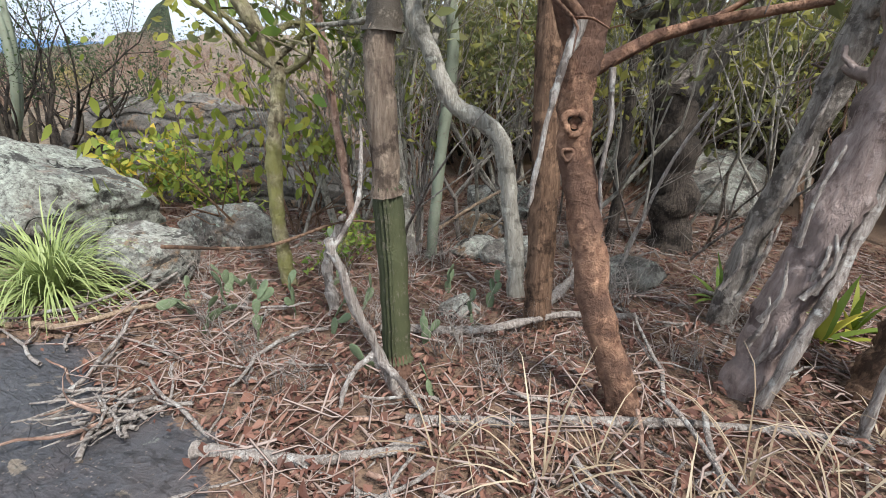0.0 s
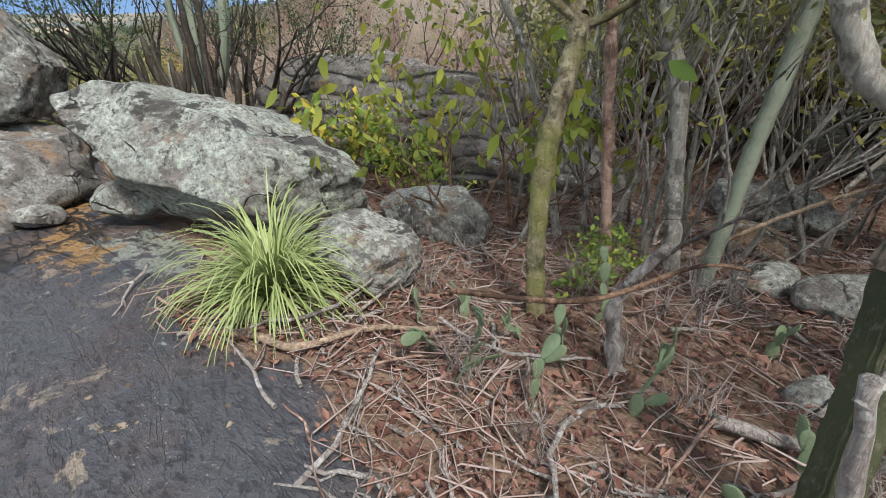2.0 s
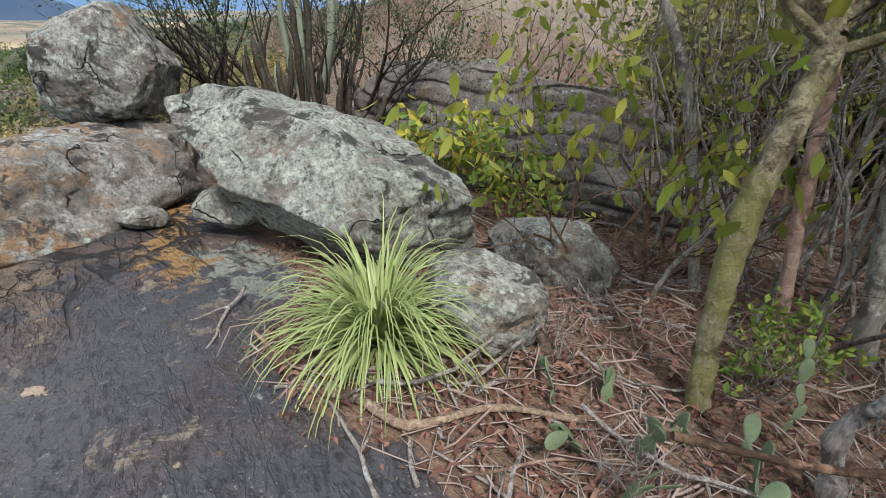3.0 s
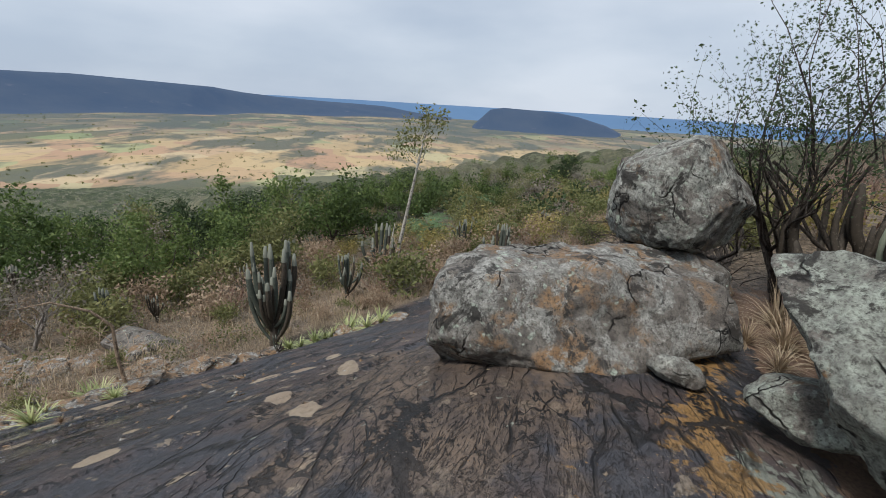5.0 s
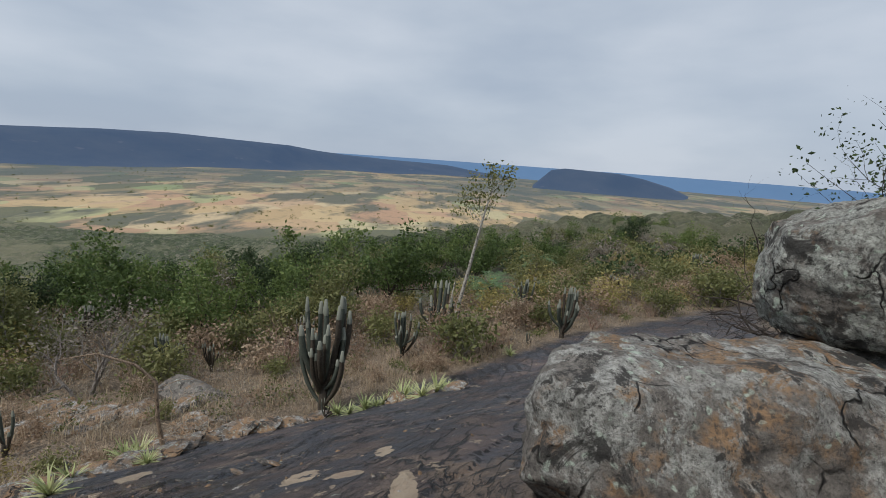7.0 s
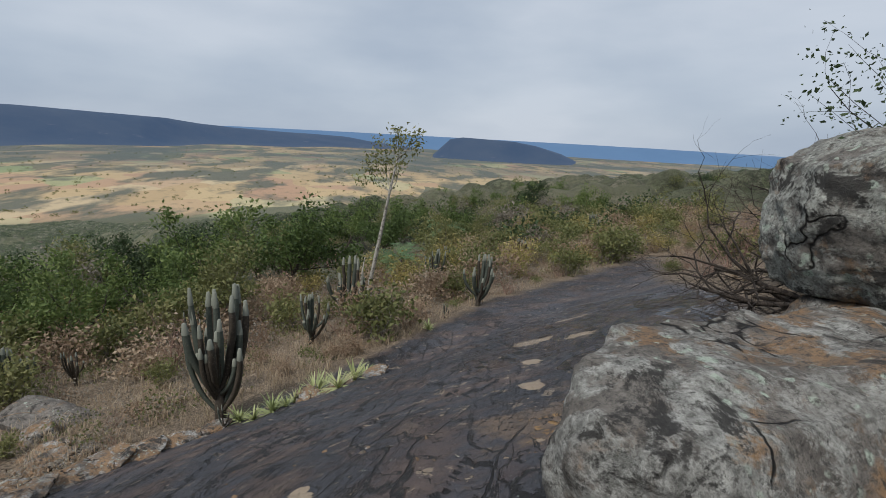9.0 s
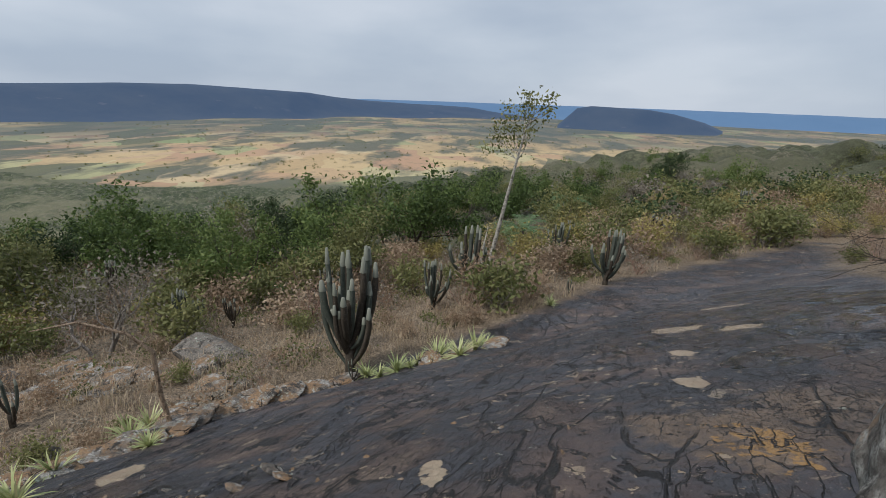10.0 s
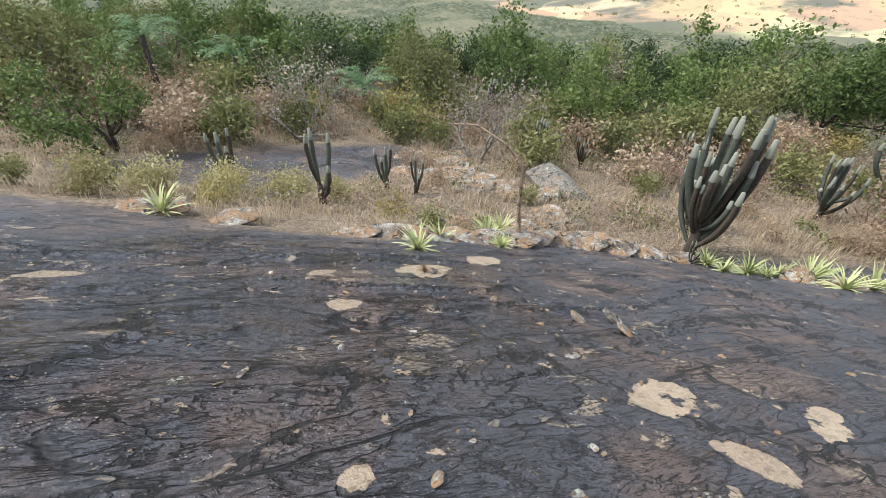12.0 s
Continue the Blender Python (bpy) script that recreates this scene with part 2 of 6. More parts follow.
    h = p.sum(p.sum(p.sum(lay, 1.0, "SNAP"), 0.16, "MULTIPLY"), p.sum(fine, 0.30, "MULTIPLY"))
    h = p.sum(h, p.sum(pits, -0.18, "MULTIPLY"))
    h = p.sum(h, p.sum(p.noise(170, 3, 0.6), 0.08, "MULTIPLY"))
    h = p.sum(h, p.sum(p.sum(crack, spall, "MAXIMUM"), -0.7, "MULTIPLY"))
    h = p.sum(h, p.sum(p.sum(p.sum(lay2, 1.0, "SNAP"), 0.14, "MULTIPLY"), scale_zone, "MULTIPLY"))
    p.b.inputs["Specular IOR Level"].default_value = 0.5
    p.bump(h, 1.0, 0.055)
    return p.m


def boulder_paint(name, lichen=0.5, rust=0.3, green=0.5, light=1.0):
    """Weathered granite: grey stone, crusts of pale and green-grey lichen, black algae, rust-coloured stain."""
    p = Paint(name, 0.9)
    big, mid, fine = p.noise(1.5, 6, 0.6), p.noise(6.5, 9, 0.7), p.noise(60, 5, 0.7)
    stone = p.mix(p.ramp(mid, (0.35, 0.0), (0.65, 1.0)), (0.095, 0.085, 0.076), (0.27, 0.245, 0.215))
    stain = p.ramp(p.noise(2.4, 8, 0.65), (0.58 - 0.14 * rust, 0.0), (0.66 - 0.12 * rust, 0.9))
    stone = p.mix(stain, stone, p.mix(mid, (0.20, 0.10, 0.045), (0.40, 0.26, 0.14)))
    crust = p.mix(p.ramp(p.noise(17, 7, 0.7), (0.36, 0.0), (0.62, 1.0)), (0.20 * light, 0.20 * light, 0.18 * light), p.mix(green, (0.50 * light, 0.48 * light, 0.45 * light), (0.44 * light, 0.50 * light, 0.41 * light)))
    c = p.mix(p.ramp(p.noise(4.0, 11, 0.72, 0.3), (0.57 - 0.20 * lichen, 0.0), (0.62 - 0.18 * lichen, 1.0)), stone, crust)
    rosette = p.ramp(p.cells(15, "SMOOTH_F1", p.bent(9, 0.12)), (0.16, 1.0), (0.26, 0.0))
    rosette = p.mix(1.0, rosette, p.ramp(p.noise(1.9, 5), (0.50, 0.0), (0.58, 1.0)), "MULTIPLY")
    c = p.mix(rosette, c, p.mix(fine, (0.33, 0.41, 0.32), (0.56, 0.60, 0.52)))
    c = p.mix(p.ramp(p.noise(2.8, 10, 0.72, 0.5), (0.555, 0.0), (0.595, 0.95)), c, (0.032, 0.030, 0.028))
    c = p.mix(p.ramp(p.noise(28, 7, 0.75), (0.53, 0.0), (0.62, 0.85)), c, (0.055, 0.052, 0.046))
    c = p.mix(p.ramp(p.noise(0.9, 8, 0.7, 0.6), (0.50, 0.0), (0.60, 0.4)), c, (0.12, 0.10, 0.085))
    c = p.mix(p.ramp(p.noise(10, 9, 0.78, 0.3), (0.52, 0.0), (0.66, 0.6)), c, (0.085, 0.080, 0.072))
    c = p.mix(p.ramp(fine, (0.38, 0.55), (0.5, 0.0)), c, (0.07, 0.066, 0.06))
    crack = p.ramp(p.cells(1.6, "DISTANCE_TO_EDGE", p.bent(2.2, 0.5)), (0.004, 1.0), (0.014, 0.0))
    crack = p.mix(1.0, crack, p.ramp(p.noise(1.7, 3), (0.50, 0.0), (0.56, 1.0)), "MULTIPLY")
    c = p.mix(crack, c, (0.02, 0.018, 0.016))
    p.colour(c)
    h = p.sum(p.sum(mid, 0.5, "MULTIPLY"), p.sum(fine, 0.25, "MULTIPLY"))
    h = p.sum(h, p.sum(p.noise(19, 7, 0.75), 0.55, "MULTIPLY"))
    h = p.sum(h, p.sum(crack, -0.6, "MULTIPLY"))
    p.bump(h, 1.0, 0.045)
    return p.m


GROUND = ground_paint()
STONE_LICHEN = boulder_paint("lichen_granite", 0.80, 0.2, 0.7, 0.92)
STONE_RUST = boulder_paint("rusty_granite", 0.46, 0.6, 0.15, 0.95)
STONE_GREY = boulder_paint("grey_granite", 0.6, 0.2, 0.35, 1.0)
STONE_DARK = boulder_paint("dark_granite", 0.0, -0.1, 0.1, 0.6)
STONE_TAN = boulder_paint("tan_granite", 0.3, 1.3, 0.0)


def leaf_paint(name, *stops, thin=0.3, rough=0.6):
    p = Paint(name, rough)
    tone = p.sum(p.sum(p.chance(), 0.6, "MULTIPLY"), p.sum(p.chance(False), 0.4, "MULTIPLY"))
    p.colour(p.ramp(tone, *stops))
    return p.thin(thin).m


def bark_paint(name, dark, light, moss=None, stretch=6.0, scale=9.0):
    p = Paint(name, 0.92)
    grain = p.noise(scale, 7, 0.65, 0.3, p.stretch(stretch, stretch, 1.0))
    c = p.mix(p.ramp(grain, (0.34, 0.0), (0.66, 1.0)), dark, light)
    c = p.mix(p.ramp(p.noise(7, 6, 0.65), (0.52, 0.0), (0.60, 0.85)), c, tuple(v * 0.5 for v in dark))
    c = p.mix(p.ramp(p.noise(15, 5, 0.6), (0.58, 0.0), (0.66, 0.6)), c, tuple(min(0.7, v * 1.5) for v in light))
    if moss:
        c = p.mix(p.ramp(p.noise(4, 6, 0.6), (0.42, 0.0), (0.58, 0.85)), c, moss)
    p.colour(c)
    p.bump(p.sum(grain, p.sum(p.noise(60, 4, 0.7), 0.3, "MULTIPLY")), 1.0, 0.035)
    return p.m


LEAF_GREEN = leaf_paint("leaf_green", (0.0, (0.042, 0.070, 0.023)), (0.5, (0.100, 0.148, 0.042)), (1.0, (0.200, 0.248, 0.078)))
LEAF_DARK = leaf_paint("leaf_dark", (0.0, (0.024, 0.040, 0.017)), (0.6, (0.062, 0.095, 0.036)), (1.0, (0.115, 0.145, 0.060)))
LEAF_OLIVE = leaf_paint("leaf_olive", (0.0, (0.080, 0.095, 0.035)), (0.5, (0.165, 0.175, 0.065)), (1.0, (0.280, 0.265, 0.115)))
LEAF_GREY = leaf_paint("leaf_grey", (0.0, (0.135, 0.115, 0.090)), (0.5, (0.250, 0.220, 0.175)), (1.0, (0.370, 0.335, 0.270)))
LEAF_YELLOW = leaf_paint("leaf_yellow", (0.0, (0.12, 0.13, 0.035)), (0.5, (0.245, 0.235, 0.070)), (1.0, (0.390, 0.345, 0.13)))
LEAF_BUTTER = leaf_paint("leaf_butter", (0.0, (0.20, 0.17, 0.055)), (0.5, (0.34, 0.28, 0.10)), (1.0, (0.46, 0.40, 0.17)))
LEAF_DRY = leaf_paint("leaf_dry", (0.0, (0.185, 0.120, 0.078)), (0.5, (0.340, 0.245, 0.165)), (1.0, (0.480, 0.385, 0.275)))
LEAF_TURNING = leaf_paint("leaf_turning", (0.0, (0.085, 0.160, 0.028)), (0.62, (0.180, 0.250, 0.045)), (0.86, (0.420, 0.390, 0.060)), (1.0, (0.60, 0.40, 0.06)))
LEAF_CANE = leaf_paint("leaf_cane", (0.0, (0.15, 0.155, 0.035)), (0.5, (0.30, 0.285, 0.070)), (1.0, (0.45, 0.41, 0.13)), thin=0.45)
LEAF_PALE = leaf_paint("leaf_pale", (0.0, (0.19, 0.175, 0.075)), (0.5, (0.33, 0.295, 0.135)), (1.0, (0.46, 0.42, 0.23)))
LEAF_HANGING = leaf_paint("leaf_hanging", (0.0, (0.12, 0.17, 0.030)), (0.5, (0.255, 0.29, 0.050)), (0.8, (0.42, 0.38, 0.065)), (1.0, (0.58, 0.38, 0.06)), thin=0.4)
LEAF_LITTER = leaf_paint("leaf_litter", (0.0, (0.040, 0.022, 0.017)), (0.40, (0.125, 0.056, 0.041)), (0.72, (0.235, 0.122, 0.088)), (0.9, (0.36, 0.27, 0.20)), (1.0, (0.42, 0.27, 0.08)), thin=0.1)
GRASS_GREEN = leaf_paint("grass_green", (0.0, (0.20, 0.26, 0.085)), (0.6, (0.34, 0.40, 0.16)), (0.9, (0.48, 0.51, 0.27)), (1.0, (0.50, 0.42, 0.22)), thin=0.25, rough=0.45)
GRASS_DRY = leaf_paint("grass_dry", (0.0, (0.28, 0.205, 0.14)), (0.5, (0.44, 0.35, 0.24)), (1.0, (0.62, 0.54, 0.40)))
BROMELIAD = leaf_paint("bromeliad_leaf", (0.0, (0.20, 0.24, 0.10)), (0.5, (0.36, 0.40, 0.18)), (0.85, (0.50, 0.50, 0.27)), (1.0, (0.45, 0.36, 0.22)), thin=0.15, rough=0.5)
PALM_LEAF = leaf_paint("palm_leaf", (0.0, (0.050, 0.110, 0.045)), (0.6, (0.100, 0.180, 0.075)), (1.0, (0.180, 0.260, 0.110)), thin=0.2, rough=0.45)
BARK_GREY = bark_paint("bark_grey", (0.17, 0.145, 0.125), (0.38, 0.345, 0.31))
BARK_PALE = bark_paint("bark_pale", (0.27, 0.25, 0.21), (0.50, 0.47, 0.41))
BARK_BROWN = bark_paint("bark_brown", (0.10, 0.058, 0.038), (0.30, 0.185, 0.120))
BARK_DARK = bark_paint("bark_dark", (0.030, 0.024, 0.020), (0.105, 0.085, 0.070))
BARK_MOSS = bark_paint("bark_moss", (0.10, 0.075, 0.042), (0.36, 0.32, 0.21), (0.20, 0.195, 0.065), 1.4, 14.0)
BARK_FLAKY = bark_paint("bark_flaky", (0.12, 0.056, 0.036), (0.46, 0.27, 0.175), (0.115, 0.066, 0.048), 1.3, 18.0)
BARK_PEEL = bark_paint("bark_peeling", (0.17, 0.12, 0.108), (0.44, 0.36, 0.33), (0.30, 0.235, 0.215), 5.0, 8.0)
BARK_UMBER = bark_paint("bark_umber", (0.13, 0.092, 0.070), (0.34, 0.265, 0.20))
BARK_RED = bark_paint("bark_red", (0.20, 0.115, 0.085), (0.43, 0.30, 0.235), None, 1.5, 11.0)
DRIFTWOOD = bark_paint("dead_wood", (0.23, 0.19, 0.168), (0.54, 0.49, 0.445), None, 8.0)
TWIG_TAN = bark_paint("twig_tan", (0.22, 0.15, 0.10), (0.46, 0.35, 0.25), None, 6.0)


def cactus_paint(name, low, high):
    p = Paint(name, 0.7).object_space()
    c = p.mix(p.noise(6, 6, 0.6), low, high)
    c = p.mix(p.ramp(p.noise(26, 5, 0.7), (0.55, 0.0), (0.68, 0.7)), c, (0.19, 0.165, 0.13))
    p.colour(c)
    p.bump(p.noise(70, 4, 0.7), 0.6, 0.01)
    return p.m


CACTUS = cactus_paint("cactus_skin", (0.038, 0.048, 0.038), (0.105, 0.120, 0.098))
CACTUS_DARK = cactus_paint("cactus_old_skin", (0.026, 0.022, 0.018), (0.085, 0.068, 0.050))
CACTUS_GREEN = cactus_paint("cactus_green_skin", (0.030, 0.038, 0.020), (0.110, 0.118, 0.058))
CACTUS_PALE = cactus_paint("cactus_pale_skin", (0.17, 0.20, 0.14), (0.31, 0.34, 0.26))
CACTUS_FUZZ = leaf_paint("cactus_fuzz", (0.0, (0.13, 0.14, 0.11)), (1.0, (0.26, 0.27, 0.225)), thin=0.0, rough=0.95)
PAD_SKIN = cactus_paint("pad_skin", (0.10, 0.145, 0.078), (0.20, 0.255, 0.145))

# ---- the ground ----
def smooth(a, b, v):
    k = np.clip((v - a) / (b - a), 0, 1)
    return k * k * (3 - 2 * k)


def downhill(x, y):
    """Metres down the fall line of the hill, and across it."""
    return -(0.47 * x + 0.25 * y) / 0.532, (-0.25 * x + 0.47 * y) / 0.532


def waves(x, y, size, seed):
    """Cheap smooth undulation between -1 and 1."""
    a, b = x / size, y / size
    return (np.sin(a * 1.7 + seed) * np.cos(b * 1.3 - seed * 2) + np.sin(a * 0.9 - b * 1.9 + seed * 3) + np.cos(a * 2.9 + b * 1.1 + seed) * 0.5) / 2.5


def fbm(x, y, size, octaves, seed):
    """Smooth value noise between 0 and 1, several octaves."""
    total, weight, amp = 0.0, 0.0, 1.0
    for o in range(octaves):
        a, b = x / size * 2 ** o + 17.3 * o + seed, y / size * 2 ** o - 9.7 * o + seed
        i, j = np.floor(a), np.floor(b)
        u, v = a - i, b - j
        u, v = u * u * (3 - 2 * u), v * v * (3 - 2 * v)

        def corner(p, q):
            h = np.sin(p * 127.1 + q * 311.7 + seed * 13.7) * 43758.5453
            return h - np.floor(h)

        total = total + amp * ((corner(i, j) * (1 - u) + corner(i + 1, j) * u) * (1 - v) + (corner(i, j + 1) * (1 - u) + corner(i + 1, j + 1) * u) * v)
        weight += amp
        amp *= 0.5
    return total / weight


def sheets(x, y):
    """Broken exfoliation sheets: small sharp steps across the granite."""
    a, b = 0.366 * x + 0.93 * y, -0.93 * x + 0.366 * y
    out = 0.0
    for size, seed, count, lift in ((2.6, 3.0, 7.0, 0.030), (1.1, 8.0, 5.0, 0.014)):
        t = fbm(a * 1.7, b * 0.55, size, 5, seed) * count
        k = t - np.floor(t)
        out = out + lift * (np.floor(t) + np.clip(k / 0.07, 0, 1) - count / 2)
    return out


def height(x, y):
    """The ground: a flat hilltop, a bare granite flank, a wooded slope and the valley floor."""
    x, y = np.asarray(x, float), np.asarray(y, float)
    s, u = downhill(x, y)
    plane = 2.2 - 0.532 * s + 0.05 * waves(x, y, 1.3, 1.0) * smooth(3, 7, s) + sheets(x, y) * smooth(3.2, 4.4, s) * smooth(60, 30, s)
    back = np.clip((y - 2.87) * 0.978 - (x + 4.0) * 0.208, -3.6, 14.0)
    tip_ = -0.119 * np.where(back > 0, back * smooth(-11.0, -6.0, x), back * smooth(-4.8, -2.6, x))
    top = 0.06 + tip_ + 0.25 * sheets(x, y) + 0.03 * waves(x, y, 0.7, 2.0) + 0.012 * np.maximum(0, y - 3)
    k = 0.22
    near = -k * np.logaddexp(-plane / k, -top / k)
    edge = 13.4
    far_s = np.maximum(0, s - edge)
    side = smooth(15, 60, u)
    slope = 0.25 - 0.11 * side
    lower = 2.2 - 0.532 * edge - slope * far_s - (0.17 - 0.10 * side) * np.maximum(0, far_s - 45) + 0.25 * waves(x, y, 5.0, 0.4) * smooth(0, 6, far_s) + smooth(30, 90, far_s) * 2.0 * waves(x, y, 23.0, 1.4)
    z = np.where(s < edge, near, lower)
    r = np.hypot(x + 5, y - 1)
    floor_ = -112 + 5 * waves(x, y, 230.0, 0.7) * smooth(500, 900, r)
    z = 6 * np.logaddexp(z / 6, floor_ / 6)
    return z


def tipped(p):
    """A point of the hilltop, which falls gently away to the north."""
    return HILL_TIP @ Vector(p)


PIVOT = Vector((-4.0, 2.87, 0.02))
HILL_TIP = Matrix.Translation(PIVOT) @ Matrix.Rotation(radians(-6.8), 4, Vector((0.978, 0.208, 0))) @ Matrix.Translation(-PIVOT)


def from_arrays(name, verts, faces, material, smooth_shade=True):
    """A mesh from numpy arrays; faces all have the same number of corners."""
    me = bpy.data.meshes.new(name)
    verts, faces = np.asarray(verts, np.float32), np.asarray(faces, np.int32)
    n, k = faces.shape
    me.vertices.add(len(verts))
    me.vertices.foreach_set("co", verts.ravel())
    me.loops.add(n * k)
    me.loops.foreach_set("vertex_index", faces.ravel())
    me.polygons.add(n)
    me.polygons.foreach_set("loop_start", np.arange(0, n * k, k, dtype=np.int32))
    me.polygons.foreach_set("use_smooth", np.full(n, smooth_shade))
    me.update(calc_edges=True)
    me.materials.append(material)
    return me


def spaced(lo, hi, step, reach, growth):
    """Even steps from lo to hi, then ever wider ones out to reach."""
    mid = np.arange(lo, hi + step / 2, step)
    out, d, far = [], step, 0.0
    while far < reach:
        d *= growth
        far += d
        out.append(far)
    out = np.array(out)
    return np.concatenate([(lo - out)[::-1], mid, hi + out])


def segment_side(x, y, pts):
    """Signed distance to a broken line: above zero on its left."""
    best = np.full(np.shape(x), 1e9)
    sign = np.ones(np.shape(x))
    for (ax, ay), (bx, by) in zip(pts[:-1], pts[1:]):
        dx, dy = bx - ax, by - ay
        k = np.clip(((x - ax) * dx + (y - ay) * dy) / (dx * dx + dy * dy), 0, 1)
        d = np.hypot(x - ax - k * dx, y - ay - k * dy)
        c = dx * (y - ay) - dy * (x - ax)
        closer = d < best
        best, sign = np.where(closer, d, best), np.where(closer, np.sign(c), sign)
    return best * sign


LITTER_EDGE = [(6.0, -3.0), (0.2, 0.6), (-0.9, 1.3), (-1.05, 1.65), (-1.9, 2.1), (-2.25, 2.42), (-2.7, 2.36), (-3.3, 2.6), (-3.6, 3.3), (-5.0, 3.9), (-6.5, 4.9), (-9.0, 5.9), (-12.0, 8.4), (-19.5, 13.2), (-28.5, 20.5), (-60, 46)]


def slab_edge(u):
    return np.interp(u, [-12, -2, 0.65, 3, 6, 11.5, 19, 30, 60], [7.6, 8.9, 9.7, 12.2, 13.7, 15.2, 17.3, 16.5, 16])


gx, gy = spaced(-11.0, 1.0, 0.045, 4800, 1.055), spaced(-4.5, 5.0, 0.045, 4800, 1.055)
X, Y = np.meshgrid(gx, gy)
X, Y = X.ravel(), Y.ravel()
GS, GU = downhill(X, Y)
Z = height(X, Y)
side_of_litter = -segment_side(X, Y, LITTER_EDGE)
litter = smooth(-0.15, 0.15, side_of_litter)
below = GS - slab_edge(GU)
dry = smooth(-0.15, 0.25, below)
second = smooth(1.15, 0.9, np.hypot((X + 12.0) / 5.2, (Y + 12.6 + 0.12 * (X + 12.0)) / 2.6))
dry = np.maximum(dry, litter * smooth(-6.5, -8.5, X)) * (1 - second)
litter = litter * smooth(-8.5, -6.5, X)
woods = smooth(28, 40, GS) * (1 - second)
away = np.hypot(X, Y)
azimuth = np.degrees(np.arctan2(-X, Y))
start = np.interp(azimuth, [-180, 40, 110, 128, 145, 160, 180], [3800, 620, 600, 720, 1200, 3000, 3800])
field = smooth(start * 0.92, start * 1.15, away + 0.1 * start * waves(X, Y, 90.0, 0.2)) * smooth(5, 40, GS)
ochre = np.maximum(0.55 * smooth(1.2, 0.2, np.hypot((X + 7.8) / 0.6, (Y - 2.8) / 0.4)), smooth(0.45, 0.0, np.abs(segment_side(X, Y, [(-4.3, 2.95), (-4.75, 3.1), (-5.3, 3.6), (-6.2, 4.2)]))) * 0.7)
pale = smooth(0.4, 0.0, np.hypot((X + 4.0) / 1.2, (Y - 3.3) / 0.6) - 0.4) * 0.62
spall = np.zeros(len(X))
for cx, cy, rx, ry in ((-7.66, 0.15, 0.24, 0.17), (-7.34, 0.58, 0.1, 0.17), (-8.12, 0.85, 0.24, 0.1), (-6.0, -0.44, 0.08, 0.05), (-13.4, 5.2, 0.35, 0.4), (-15.4, 7.3, 0.7, 0.3), (-12.2, 5.6, 0.4, 0.2), (-9.4, 3.3, 0.22, 0.12), (-9.6, -2.6, 0.3, 0.2), (-8.4, -2.5, 0.4, 0.16), (-6.7, 1.1, 0.34, 0.1), (-5.98, 0.62, 0.16, 0.09), (-5.36, -0.3, 0.14, 0.10), (-5.56, 0.86, 0.16, 0.10), (-7.31, -2.74, 0.16, 0.07), (-7.0, -1.94, 0.14, 0.10), (-8.31, -2.34, 0.22, 0.12), (-5.6, -3.44, 0.2, 0.1), (-13.5, 5.28, 0.5, 0.35), (-10.9, 4.0, 0.3, 0.12)):
    spall = np.maximum(spall, smooth(1.25, 0.7, np.hypot((X - cx) / rx, (Y - cy) / ry)))
wet = np.maximum(smooth(2.6, 0.6, np.hypot((X + 12.6) / 2.4, (Y - 6.6) / 1.6)), 0.85 * smooth(2.0, 0.4, np.hypot((X + 6.6) / 2.4, (Y + 2.6) / 2.0)))
wet = np.maximum(wet, 1.3 * smooth(1.2, 0.7, np.hypot((X + 9.75) / 0.42, (Y - 4.4) / 0.6)))
for px, py, rx, ry in ((-11.9, 3.75, 0.9, 0.45), (-16.5, 7.3, 2.0, 0.7), (-16.8, 9.1, 2.2, 0.8), (-10.9, 5.6, 0.9, 0.4), (-14.0, 8.4, 1.6, 0.6)):
    wet = np.maximum(wet, 1.15 * smooth(1.3, 0.5, np.hypot((X - px) / rx, (Y - py) / ry)))
ledge = np.zeros(len(X))
brown = np.maximum(smooth(1.4, 0.3, np.hypot((X + 5.6) / 1.7, (Y - 1.7) / 1.3)), smooth(1.3, 0.3, np.hypot((X + 8.0) / 1.0, (Y - 3.2) / 1.2)))
for size, seed, count in ((2.6, 3.0, 7.0), (1.1, 8.0, 5.0)):
    t = fbm((0.366 * X + 0.93 * Y) * 1.7, (-0.93 * X + 0.366 * Y) * 0.55, size, 5, seed) * count
    k = t - np.floor(t)
    ledge = np.maximum(ledge, smooth(0.16, 0.04, k) * smooth(40, 20, away) * (0.9 if size > 2 else 0.75))
nx, ny = len(gx), len(gy)
i, j = np.meshgrid(np.arange(nx - 1), np.arange(ny - 1))
a = (j * nx + i).ravel()
ground = new("ground", from_arrays("ground", np.stack([X, Y, Z], 1), np.stack([a, a + 1, a + nx + 1, a + nx], 1), GROUND))
for key, values in (("litter", litter), ("dry", dry), ("woods", woods), ("field", field), ("ochre", ochre), ("lichen", pale), ("spall", spall), ("wet", wet), ("remote_dim", smooth(900, 2100, away)), ("ledge", ledge), ("brown", brown), ("calm", smooth(-5.0, -3.9, X))):
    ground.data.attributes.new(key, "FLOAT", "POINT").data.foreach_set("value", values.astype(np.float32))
tagged(ground, "dark bare granite hilltop falling to dry scrub, woods and a tan farmed valley", "ground", kind="structure")


def hz(x, y):
    return float(height(x, y))


